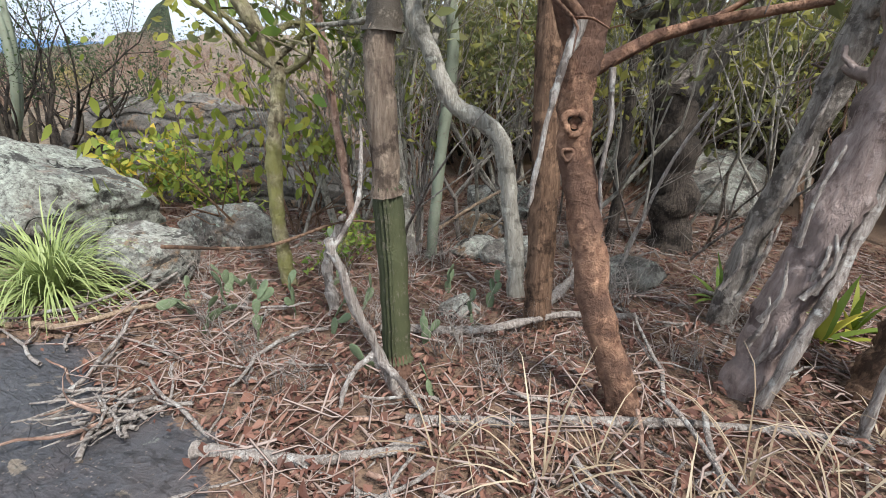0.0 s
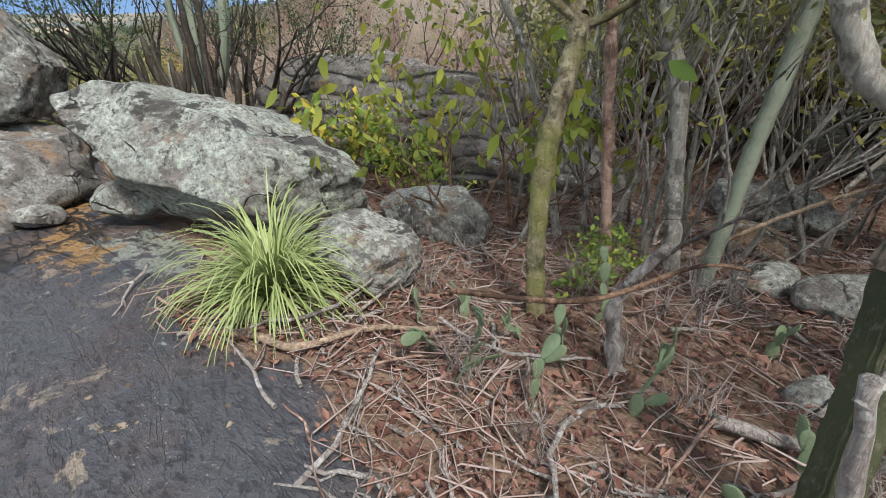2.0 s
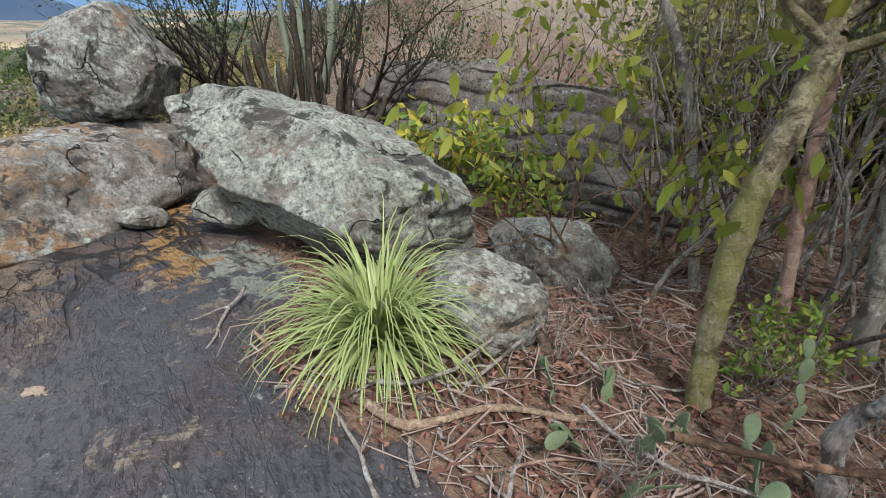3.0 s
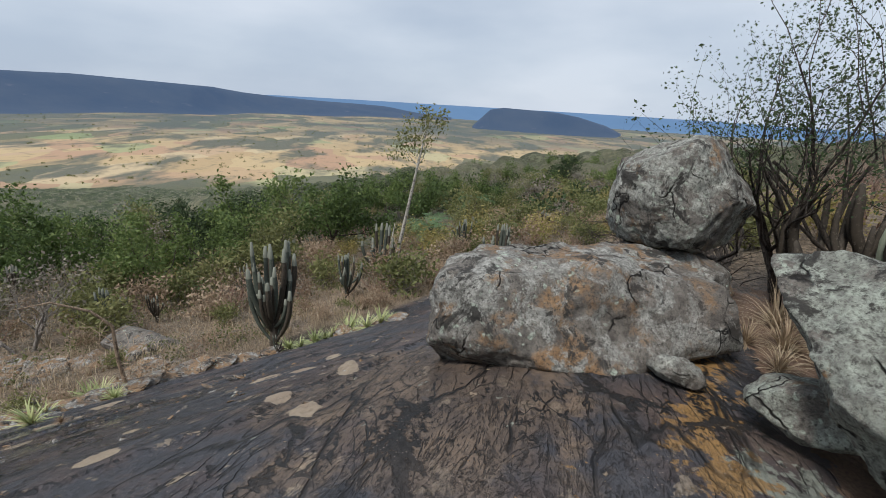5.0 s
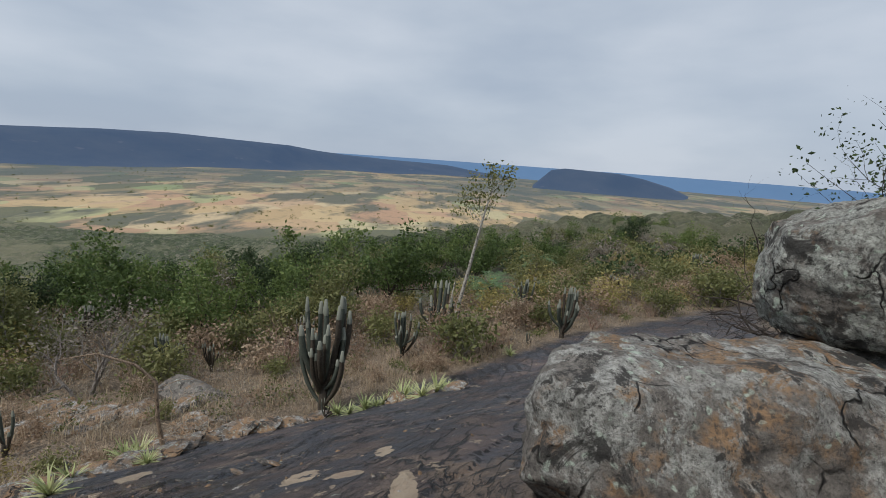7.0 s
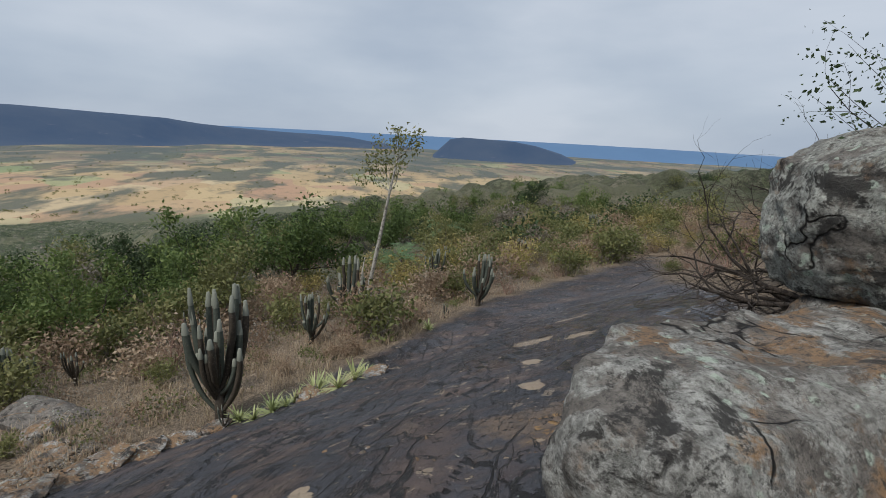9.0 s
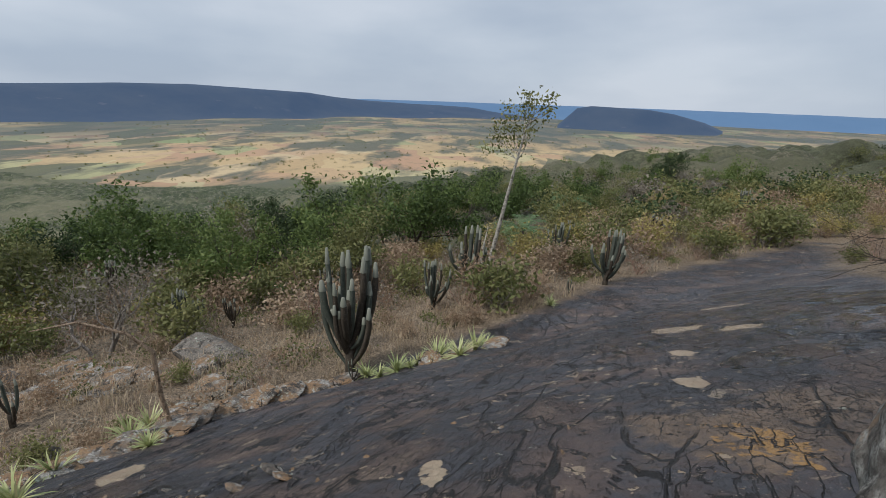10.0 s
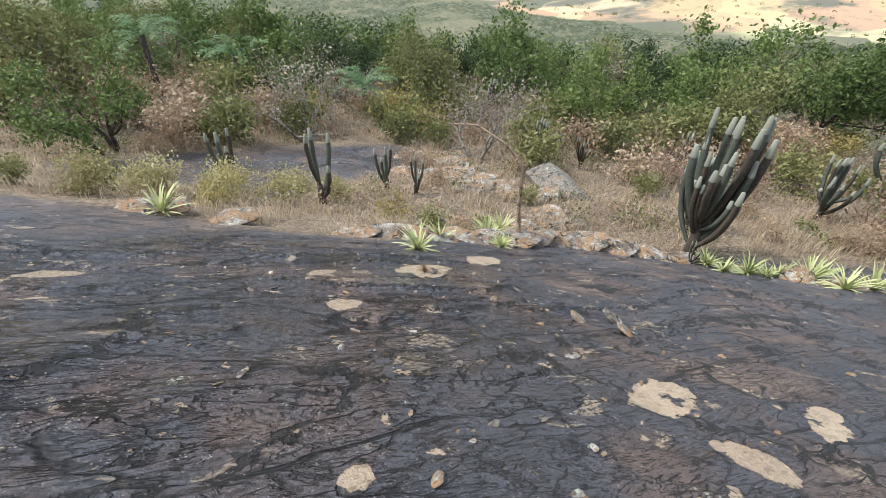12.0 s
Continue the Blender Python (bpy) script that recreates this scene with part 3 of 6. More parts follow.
# ---- distant hills ----
def ridge(name, paint, az0, az1, crest, base, depth, seed, label):
    """A wooded plateau far off: crest(az) in metres of height over its foot at the valley floor."""
    az = np.radians(np.linspace(az0, az1, 420))
    rows = np.linspace(0, 1, 22)
    A, R = np.meshgrid(az, rows)
    deg = np.degrees(A)
    r = base(deg) + depth * R
    x, y = -np.sin(A) * r, np.cos(A) * r
    rise = smooth(0.0, 0.55, R) ** 1.4
    z = -114 + (crest(deg) + 112) * rise + 34 * (fbm(x, y, 420.0, 4, seed) - 0.5) * np.sin(np.pi * np.clip(R / 0.6, 0, 1)) + 5 * (fbm(x, y, 300.0, 3, seed + 2) - 0.5)
    n = len(az)
    i, j = np.meshgrid(np.arange(n - 1), np.arange(len(rows) - 1))
    a = (j * n + i).ravel()
    ob = new(name, from_arrays(name, np.stack([x.ravel(), y.ravel(), z.ravel()], 1), np.stack([a, a + n, a + n + 1, a + 1], 1), paint))
    return tagged(ob, label, "hill", kind="structure")


# Blue distance haze is put into these hills as emission and base colour.
def hill_paint(name, dark, light, haze_glow):
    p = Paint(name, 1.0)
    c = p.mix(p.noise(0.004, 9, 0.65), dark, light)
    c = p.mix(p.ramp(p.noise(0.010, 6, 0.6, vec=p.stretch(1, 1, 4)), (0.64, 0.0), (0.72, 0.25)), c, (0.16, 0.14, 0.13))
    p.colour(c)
    p.put(p.b.inputs["Emission Color"], haze_glow)
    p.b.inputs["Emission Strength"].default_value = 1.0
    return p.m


HILL_NEAR = hill_paint("hazy_hill_woods", (0.010, 0.020, 0.028), (0.060, 0.064, 0.058), (0.014, 0.042, 0.112))
HILL_FAR = hill_paint("hazy_hill_far", (0.04, 0.07, 0.10), (0.06, 0.10, 0.14), (0.055, 0.115, 0.24))
ridge("backdrop_plateau", HILL_NEAR, 80, 205, lambda d: np.interp(d, [80, 88, 95, 100, 103, 106, 118, 124, 136, 150, 205], [-100, -46, -30, -14, 2, 26, 48, 40, 12, 4, 20]), lambda d: np.interp(d, [74, 84, 100, 108, 125, 205], [3300, 3300, 3000, 2500, 2200, 2000]), 1250, 0.3, "long wooded plateau across the valley, dark blue with haze")
ridge("backdrop_mesa", HILL_NEAR, 60.5, 77.5, lambda d: np.interp(d, [60.5, 62.5, 65.5, 68, 74, 75.5, 77.5], [-112, -70, -32, -14, -6, -18, -112]), lambda d: 2300 + 0 * d, 500, 1.3, "flat-topped hill in the valley, dark blue with haze")
ridge("backdrop_horizon", HILL_FAR, -40, 112, lambda d: np.interp(d, [-40, 40, 52, 62, 75, 88, 100, 112], [-70, -40, -26, -22, -16, -10, -8, -40]), lambda d: 3600 + 0 * d, 1000, 2.3, "hills on the horizon, pale blue with haze")

# ---- helpers for things ----
def part(name, me, parent, label=""):
    ob = new(name, me)
    ob.parent = parent
    return tagged(ob, label)


def boulder(name, centre, size, seed, material, turn=(0, 0, 0), cuts=9, detail=5, rough=0.05, shape=None, boxy=0.9, label="", category="boulder", group=""):
    """A weathered block: a sphere cut by random planes, worn at its edges and pitted."""
    rnd = random.Random(seed)
    bm = bmesh.new()
    bmesh.ops.create_cube(bm, size=2)
    bmesh.ops.subdivide_edges(bm, edges=bm.edges[:], cuts={3: 7, 4: 16, 5: 34, 6: 52}[detail], use_grid_fill=True)
    planes = []
    for _ in range(cuts):
        d = Vector((rnd.gauss(0, 1), rnd.gauss(0, 1), rnd.gauss(0, 0.8))).normalized()
        planes.append((d, rnd.uniform(0.66, 0.86)))
    off = Vector((seed * 7.31, seed * 3.17, seed * 1.7))
    m = Euler([radians(v) for v in turn]).to_matrix()
    s = Vector(size)
    big = max(size)
    for v in bm.verts:
        co = v.co.lerp(v.co.normalized(), boxy) * (1 - 0.25 * (1 - boxy))
        for d, c in planes:
            over = co.dot(d) - c
            if over > 0:
                co -= d * over * 0.9
        co = Vector((co.x * s.x, co.y * s.y, co.z * s.z)) * 1.16
        q = co / big
        co += co.normalized() * big * (0.10 * noise.noise(q * 1.7 + off) + rough * noise.fractal(q * 5 + off, 1.0, 2.1, 5) + 0.35 * rough * abs(noise.noise(q * 11 - off)))
        if shape:
            co = shape(co)
        v.co = co
    for axis in range(3):
        lo, hi = min(v.co[axis] for v in bm.verts), max(v.co[axis] for v in bm.verts)
        for v in bm.verts:
            v.co[axis] = ((v.co[axis] - lo) / (hi - lo) * 2 - 1) * size[axis]
    for v in bm.verts:
        v.co = m @ v.co
    me = bpy.data.meshes.new(name)
    bm.to_mesh(me)
    bm.free()
    me.shade_smooth()
    me.materials.append(material)
    ob = new(name, me)
    ob.location = centre
    return tagged(ob, label, category, group)


def undercut(co):
    """The far end of the block hangs clear of the ground; its head slopes a little."""
    f = max(0.0, min(1.0, (co.y + 0.1) / 1.3))
    if co.z < 0:
        co.z *= 1 - 0.85 * f * f * (3 - 2 * f)
        co.x *= 1 + 0.25 * co.z
    return co


def ledges(co):
    """Rock split into flat beds, each set back from the one below."""
    bed = math.floor((co.z + 0.05 * math.sin(3 * co.x)) / 0.21)
    f = (co.z + 0.05 * math.sin(3 * co.x)) / 0.21 - bed
    back = 1 - 0.07 * bed - (0.06 if f < 0.16 else 0.0) + 0.03 * math.sin(bed * 5.1 + co.x * 1.3)
    return Vector((co.x * (0.5 + 0.5 * back), co.y * back, co.z))


def turtle(co):
    """A low domed head over an undercut that faces the open rock."""
    if co.z < 0 and co.y < 0.3:
        co.y *= 1 + 0.45 * co.z
    return co


boulder("split_boulder", (-6.17, 2.98, 0.07), (0.74, 1.28, 0.60), 15, STONE_RUST, (0, 3, 5), 9, 6, 0.045, undercut, 0.5, label="large grey granite boulder stained rust and ochre on bare rock")
boulder("low_block", (-6.75, 4.05, 0.06), (0.60, 0.62, 0.46), 27, STONE_RUST, (0, 4, 20), 8, 5, 0.05, None, 0.7, label="rust-stained granite block under a perched boulder")
boulder("perched_boulder", (-7.02, 4.30, 0.97), (0.62, 0.62, 0.56), 5, STONE_GREY, (8, -6, 15), 9, 6, 0.045, None, 0.72, label="grey lichened boulder perched on a larger boulder")
boulder("lichen_boulder", (-4.00, 4.06, 0.46), (1.20, 0.84, 0.48), 23, STONE_LICHEN, (-9, 15, 4), 9, 6, 0.05, turtle, 0.85, label="big rounded boulder crusted with pale green lichen")
boulder("prop_stone", (-4.70, 3.73, 0.19), (0.34, 0.24, 0.18), 3, STONE_LICHEN, (0, -12, 30), 8, 4, label="small lichened stone wedged under a boulder", category="stone")
boulder("round_stone", (-2.42, 3.36, 0.22), (0.36, 0.30, 0.29), 8, STONE_GREY, (0, 0, 20), 7, 5, label="rounded grey lichened stone half in leaf litter", category="stone")
boulder("low_stone", (-2.30, 4.45, 0.05), (0.50, 0.36, 0.28), 9, STONE_GREY, (0, 10, -30), 9, 5, label="low broken grey stone with white lichen", category="stone")
boulder("prop_stone", (-5.35, 3.35, 0.05), (0.20, 0.14, 0.10), 4, STONE_GREY, (0, 8, 40), 8, 4, label="small stone jammed under the rusty boulder", category="stone")
boulder("rear_outcrop", (-3.95, 7.0, 0.10), (2.5, 1.0, 0.95), 31, STONE_DARK, (3, -4, -14), 9, 6, 0.035, ledges, 0.55, label="dark layered granite outcrop behind the thicket", category="outcrop")
boulder("rear_outcrop", (-1.75, 6.3, -0.10), (1.2, 0.6, 0.42), 32, STONE_DARK, (0, 3, 8), 9, 5, 0.035, ledges, 0.55, label="low dark granite outcrop among bushes", category="outcrop")
boulder("rear_stone", (-1.7, 7.0, hz(-1.7, 7.0) + 0.1), (0.8, 0.5, 0.32), 33, STONE_GREY, (0, 0, 30), 9, 4, 0.05, label="grey boulder among thicket stems", category="stone")
for sx, sy, size, seed, paint, words in ((0.1, 5.0, 0.34, 34, STONE_TAN, "ochre-crusted flat stone in leaf litter"), (0.5, 5.8, 0.55, 35, STONE_GREY, "grey stone with ochre lichen under the trees"), (1.15, 3.5, 0.32, 36, STONE_GREY, "pale grey stone in leaf litter"), (0.4, 3.95, 0.34, 37, STONE_GREY, "pale grey stone in leaf litter"), (-0.1, 2.95, 0.16, 38, STONE_GREY, "small stone half buried in sticks"), (3.4, 6.8, 1.1, 39, STONE_GREY, "large pale boulder deep in the thicket"), (2.6, 9.5, 1.3, 30, STONE_GREY, "large pale boulder deep in the thicket"), (0.05, 4.2, 0.25, 28, STONE_GREY, "grey stone in leaf litter")):
    boulder("litter_stone", (sx, sy, hz(sx, sy) + size * 0.18), (size, size * 0.66, size * 0.5), seed, paint, (0, 0, seed * 20), 9, 4, 0.05, label=words, category="stone")


# ---- plant builders ----
class Shape:
    """Collects tubes and blades for one mesh."""

    def __init__(self):
        self.v, self.f = [], []

    def tube(self, pts, radii, sides=6, ribs=0, depth=0.2, cap=True, lumps=0.0):
        pts = [Vector(p) for p in pts]
        start = len(self.v)
        n = len(pts)
        side = None
        for k, p in enumerate(pts):
            along = (pts[min(k + 1, n - 1)] - pts[max(k - 1, 0)]).normalized()
            if side is None:
                side = along.orthogonal().normalized()
            side = (side - along * side.dot(along)).normalized()
            other = along.cross(side)
            for q in range(sides):
                a = 2 * math.pi * q / sides
                r = radii[k] * (1 - (depth if ribs and q % 2 else 0))
                if lumps:
                    way = p + (side * math.cos(a) + other * math.sin(a)) * radii[k]
                    r *= 1 + lumps * (noise.noise(way * 9) + 0.6 * noise.noise(way * 26))
                self.v.append(p + side * (r * math.cos(a)) + other * (r * math.sin(a)))
        for k in range(n - 1):
            for q in range(sides):
                a, b = start + k * sides + q, start + k * sides + (q + 1) % sides
                self.f.append((a, b, b + sides, a + sides))
        if cap:
            end = start + (n - 1) * sides
            self.v.append(pts[-1] + (pts[-1] - pts[-2]).normalized() * radii[-1] * 0.5)
            for q in range(sides):
                self.f.append((end + q, end + (q + 1) % sides, len(self.v) - 1))
        return self

    def blade(self, pts, widths, flat):
        """A strip along pts, spread along the direction flat."""
        start = len(self.v)
        for p, w in zip(pts, widths):
            p = Vector(p)
            self.v += [p - flat * w, p + flat * w]
        for k in range(len(pts) - 1):
            a = start + 2 * k
            self.f.append((a, a + 1, a + 3, a + 2))

    def mesh(self, name, material, smooth_shade=True):
        me = bpy.data.meshes.new(name)
        me.from_pydata(self.v, [], self.f)
        if smooth_shade:
            me.shade_smooth()
        me.materials.append(material)
        return me


def leaf_mesh(name, centres, size, material, seed, long=1.6, droop=0.0, vary=0.4):
    """Many small folded leaves, one at each centre, each an island of its own."""
    g = np.random.default_rng(seed)
    c = np.asarray(centres, float).reshape(-1, 3)
    n = len(c)
    d = g.normal(size=(n, 3))
    d[:, 2] -= droop * 2
    d /= np.linalg.norm(d, axis=1)[:, None]
    e = np.cross(d, g.normal(size=(n, 3)))
    e /= np.linalg.norm(e, axis=1)[:, None]
    up = np.cross(d, e)
    s = (size * g.uniform(1 - vary, 1 + vary, n))[:, None]
    tip, base = c + d * s * long * 0.5, c - d * s * long * 0.5
    left, right = c + e * s * 0.42 + up * s * 0.14, c - e * s * 0.42 + up * s * 0.14
    v = np.stack([base, right, tip, left], 1).reshape(-1, 3)
    return from_arrays(name, v, np.arange(4 * n).reshape(-1, 4), material, False)


def blade_leaves(name, centres, size, material, seed, long=2.0, droop=1.0):
    """Broad leaves of three segments each, hanging from a stalk and curling under."""
    g = np.random.default_rng(seed)
    c = np.asarray(centres, float).reshape(-1, 3)
    n = len(c)
    d = g.normal(size=(n, 3)) * np.array([1, 1, 0.5])
    d[:, 2] -= droop
    d /= np.linalg.norm(d, axis=1)[:, None]
    e = np.cross(d, g.normal(size=(n, 3)))
    e /= np.linalg.norm(e, axis=1)[:, None]
    up = np.cross(d, e)
    s = (size * g.uniform(0.55, 1.25, n))[:, None]
    curl = g.uniform(0.0, 0.35, n)[:, None]
    rows = []
    for f, w in ((0.0, 0.06), (0.3, 0.42), (0.68, 0.34), (1.0, 0.03)):
        mid = c + d * s * long * f + up * s * curl * long * f * f
        rows.append((mid - e * s * w, mid + e * s * w))
    v = np.stack([q for pair in rows for q in pair], 1).reshape(-1, 3)
    one = np.array([(0, 1, 3, 2), (2, 3, 5, 4), (4, 5, 7, 6)])
    return from_arrays(name, v, (np.arange(n)[:, None, None] * 8 + one[None]).reshape(-1, 4), material)


def limb(rnd, start, heading, length, radius, wander=0.3, lift=0.1, n=5, end=0.45):
    """A crooked tapering branch as points and radii."""
    pts, radii, p, d = [Vector(start)], [radius], Vector(start), Vector(heading).normalized()
    for k in range(n):
        d = (d + Vector((rnd.gauss(0, wander), rnd.gauss(0, wander), rnd.gauss(lift, wander * 0.7)))).normalized()
        p = p + d * (length / n)
        pts.append(p.copy())
        radii.append(radius * (1 - (1 - end) * (k + 1) / n))
    return pts, radii


def grow(rnd, shape, start, heading, length, radius, levels, forks=3, wander=0.28, lift=0.1, shrink=0.66, open_=0.8, sides=5, tips=None, main=None):
    """A limb with its side branches. Returns points along the twigs."""
    tips = [] if tips is None else tips
    pts, radii = limb(rnd, start, heading, length, radius, wander, lift, 5 if levels > 1 else 3)
    (main or shape).tube(pts, radii, sides if levels > 1 else 3, cap=False)
    if levels <= 1:
        tips += pts[1:]
    if levels > 0:
        for k in range(forks):
            at = rnd.choice(range(2, len(pts)))
            d = (pts[at] - pts[at - 1]).normalized()
            d = (d + Vector((rnd.gauss(0, open_), rnd.gauss(0, open_), rnd.gauss(0.1, open_ * 0.6)))).normalized()
            grow(rnd, shape, pts[at], d, length * shrink * rnd.uniform(0.75, 1.2), radii[at] * 0.66, levels - 1, forks, wander, lift, shrink, open_, sides, tips)
    return tips


def thing(name, label, category, group="", kind=""):
    return tagged(new(name), label, category, group, kind)


def tree(name, seed, high, trunk_r, bark, leaf, leaf_size, leaves, label, stems=1, levels=3, forks=3, spread=0.28, cloud=0.3, category="tree", group="", first=0.4, droop=0.0, lean=(0, 0), wander=0.2):
    """A tree or shrub at the origin: woody frame and a crown of separate leaves."""
    rnd = random.Random(seed)
    root = thing(name, label, category, group)
    wood, tips = Shape(), []
    for k in range(stems):
        a = rnd.uniform(0, 6.28)
        out = 0.12 if stems == 1 else 0.55
        bole = Shape() if k < 2 else None
        grow(rnd, wood, (0.12 * out * math.cos(a) * high, 0.12 * out * math.sin(a) * high, -0.15), (out * 0.6 * math.cos(a) + lean[0], out * 0.6 * math.sin(a) + lean[1], 1), high * first, trunk_r, levels, forks, wander, 0.12, 0.70, spread * 2.6, 5, tips, bole)
        if bole:
            part("trunk", bole.mesh("trunk", bark), root)
    tagged(part("branchwork", wood.mesh("branchwork", bark), root), kind="stuff")
    if leaves:
        g = np.random.default_rng(seed)
        base = np.array([tuple(t) for t in tips])
        pick = base[g.integers(0, len(base), leaves)]
        part("crown", leaf_mesh("crown", pick + g.normal(size=pick.shape) * cloud * np.array([1, 1, 0.7]), leaf_size, leaf, seed, 1.6, droop), root)
    return root


def plant_at(ob, x, y, turn=0.0, size=1.0, sink=0.0, tilt=(0.0, 0.0)):
    ob.matrix_basis = pose(x, y, hz(x, y) - sink, tilt[0], tilt[1], turn) @ Matrix.Diagonal((size, size, size, 1))
    return ob


def copies(template, spots, rnd, sizes=(0.8, 1.25), sink=0.05, lean=4):
    """Copies of a plant at the spots; the template itself takes the first."""
    for k, spot in enumerate(spots):
        ob = template if k == 0 else copy_thing(template, Matrix())
        s = rnd.uniform(*sizes)
        plant_at(ob, spot[0], spot[1], rnd.uniform(0, 360), s, sink, (rnd.uniform(-lean, lean), rnd.uniform(-lean, lean)))


def cactus(name, seed, columns, high, thick, skin, label, spread=0.5, group="columnar cacti", fuzz=True):
    """A clump of ribbed columns that curve out and up from one foot."""
    rnd = random.Random(seed)
    root = thing(name, label, "cactus", group)
    stub = Shape().tube([(0, 0, -0.15), (0.02, 0, 0.12 * high), (0, 0.02, 0.26 * high)], [thick * 1.25, thick * 1.15, thick * 0.7], 12, 6, 0.12)
    part("trunk", stub.mesh("trunk", CACTUS_DARK), root)
    for k in range(columns):
        a = 6.28 * k / columns + rnd.uniform(-0.4, 0.4)
        h = high * (rnd.uniform(0.88, 1.0) if k < columns * 0.4 else rnd.uniform(0.45, 0.85))
        out = spread * rnd.uniform(0.25, 1.0)
        foot = high * rnd.uniform(0.04, 0.30)
        r = thick * rnd.uniform(0.52, 0.8)
        pts, radii = [], []
        for q in range(9):
            f = q / 8
            way = out * (1 - (1 - f) ** 2.4)
            pts.append((way * math.cos(a) + rnd.gauss(0, 0.006), way * math.sin(a) + rnd.gauss(0, 0.006), foot + (h - foot) * f ** 1.05))
            radii.append(r * (0.55 + 0.45 * min(1, f * 3)) * (1 if q < 7 else (0.85, 0.42)[q - 7]))
        stem = part("stem", Shape().tube(pts, radii, 14, 7, 0.24).mesh("stem", skin if rnd.random() < 0.55 else CACTUS_DARK), root)
        if fuzz:
            tip = [Vector(pts[k2]) for k2 in (6, 7, 8)]
            tip[0] = tip[0].lerp(tip[1], 0.85)
            part("fuzzy_tip", Shape().tube(tip, [r * 0.96, r * 0.94, r * 0.52], 10, 5, 0.1).mesh("fuzzy_tip", CACTUS_FUZZ), stem, "pale woolly tip")
    return root


def rosette(name, seed, blades, length, width, material, label, category, group="", arch=0.9, rise=0.8, segments=5, single=0):
    """A tuft of arching tapered leaves from one foot."""
    rnd = random.Random(seed)
    s = Shape()
    root = thing(name, label, category, group) if single else None
    for k in range(blades):
        a = rnd.uniform(0, 6.283)
        up = rnd.uniform(0.15, 1.0) ** 0.8 * rise
        l = length * rnd.uniform(0.6, 1.1)
        d = Vector((math.cos(a) * (1.15 - up), math.sin(a) * (1.15 - up), up)).normalized()
        p = Vector((rnd.gauss(0, 0.03), rnd.gauss(0, 0.03), 0)) * length
        pts, widths = [p.copy()], [width * 0.7]
        for q in range(segments):
            d = (d + Vector((rnd.gauss(0, 0.05), rnd.gauss(0, 0.05), -arch * (q + 1) / segments * 0.42))).normalized()
            p = p + d * (l / segments)
            pts.append(p.copy())
            f = (q + 1) / segments
            widths.append(width * (1 - f ** 1.8) + 0.0006)
        flat = d.cross(Vector((0, 0, 1)))
        flat = flat.normalized() if flat.length > 0.05 else Vector((1, 0, 0))
        if k < single:
            one = Shape()
            one.blade(pts, widths, flat)
            part("leaf", one.mesh("leaf", material), root)
        else:
            s.blade(pts, widths, flat)
    if single:
        tagged(part("inner_leaves", s.mesh("inner_leaves", material), root), kind="stuff")
        return root
    ob = new(name, s.mesh(name, material))
    return tagged(ob, label, category, group)


def pads(name, seed, count, size, label):
    """A prickly pear: flat oval pads, each growing from the rim of another."""
    rnd = random.Random(seed)
    root = thing(name, label, "cactus", "prickly pears")
    base = bpy.data.meshes.new("pad")
    bm = bmesh.new()
    bmesh.ops.create_uvsphere(bm, u_segments=16, v_segments=10, radius=1)
    for v in bm.verts:
        taper = 0.78 + 0.22 * v.co.z
        v.co = Vector((v.co.x * 0.62 * taper, v.co.y * 0.11, v.co.z + 1)) * 0.5
    bm.to_mesh(base)
    bm.free()
    base.shade_smooth()
    base.materials.append(PAD_SKIN)
    joints = [pose(0, 0, -0.02, rnd.uniform(-30, 30), 0, rnd.uniform(0, 360))]
    for k in range(count):
        m = joints[min(len(joints) - 1, rnd.randrange(max(1, len(joints))))]
        s = size * rnd.uniform(0.7, 1.1)
        ob = part("pad", base, root)
        ob.matrix_basis = m @ Matrix.Diagonal((s, s, s, 1))
        for _ in range(2):
            a = rnd.uniform(-55, 55)
            joints.append(m @ pose(math.sin(radians(a)) * s * 0.28, 0, s * (0.55 + 0.42 * math.cos(radians(a))), rnd.uniform(-25, 25), a * 0.8, rnd.uniform(-60, 60)))
    return root


def palm(name, seed, trunk_h, fronds, length, label):
    """A feather palm: short trunk, arching fronds with leaflets on both sides."""
    rnd = random.Random(seed)
    root = thing(name, label, "palm", "feather palms on the slope")
    part("trunk", Shape().tube([(0, 0, -0.2), (0.03, 0, trunk_h * 0.5), (0, 0, trunk_h)], [0.16, 0.13, 0.14], 9).mesh("trunk", BARK_DARK), root)
    for k in range(fronds):
        a = 6.283 * k / fronds + rnd.uniform(-0.2, 0.2)
        up = rnd.uniform(0.35, 1.5)
        d = Vector((math.cos(a), math.sin(a), up)).normalized()
        p, pts = Vector((0, 0, trunk_h)), []
        s = Shape()
        for q in range(13):
            pts.append(p.copy())
            d = (d + Vector((0, 0, -0.085 - 0.006 * q))).normalized()
            p = p + d * length / 12
        s.tube(pts, [0.02 * (1 - q / 14) + 0.004 for q in range(13)], 4)
        for q in range(2, 13):
            for sign in (-1, 1):
                for half in (0.0, 0.5):
                    along = (pts[min(q + 1, 12)] - pts[q - 1]).normalized()
                    at = pts[q].lerp(pts[min(q + 1, 12)], half)
                    side = along.cross(Vector((0, 0, 1))).normalized() * sign
                    l = length * 0.26 * math.sin(math.pi * min(0.95, (q + half) / 13.5)) + 0.05
                    e = (side * 0.8 + along * 0.55 + Vector((0, 0, rnd.uniform(-0.1, 0.25)))).normalized()
                    s.blade([at, at + e * l * 0.5, at + e * l + Vector((0, 0, -0.2 * l))], [0.016, 0.02, 0.002], along)
        part("frond", s.mesh("frond", PALM_LEAF, False), root)
    return root


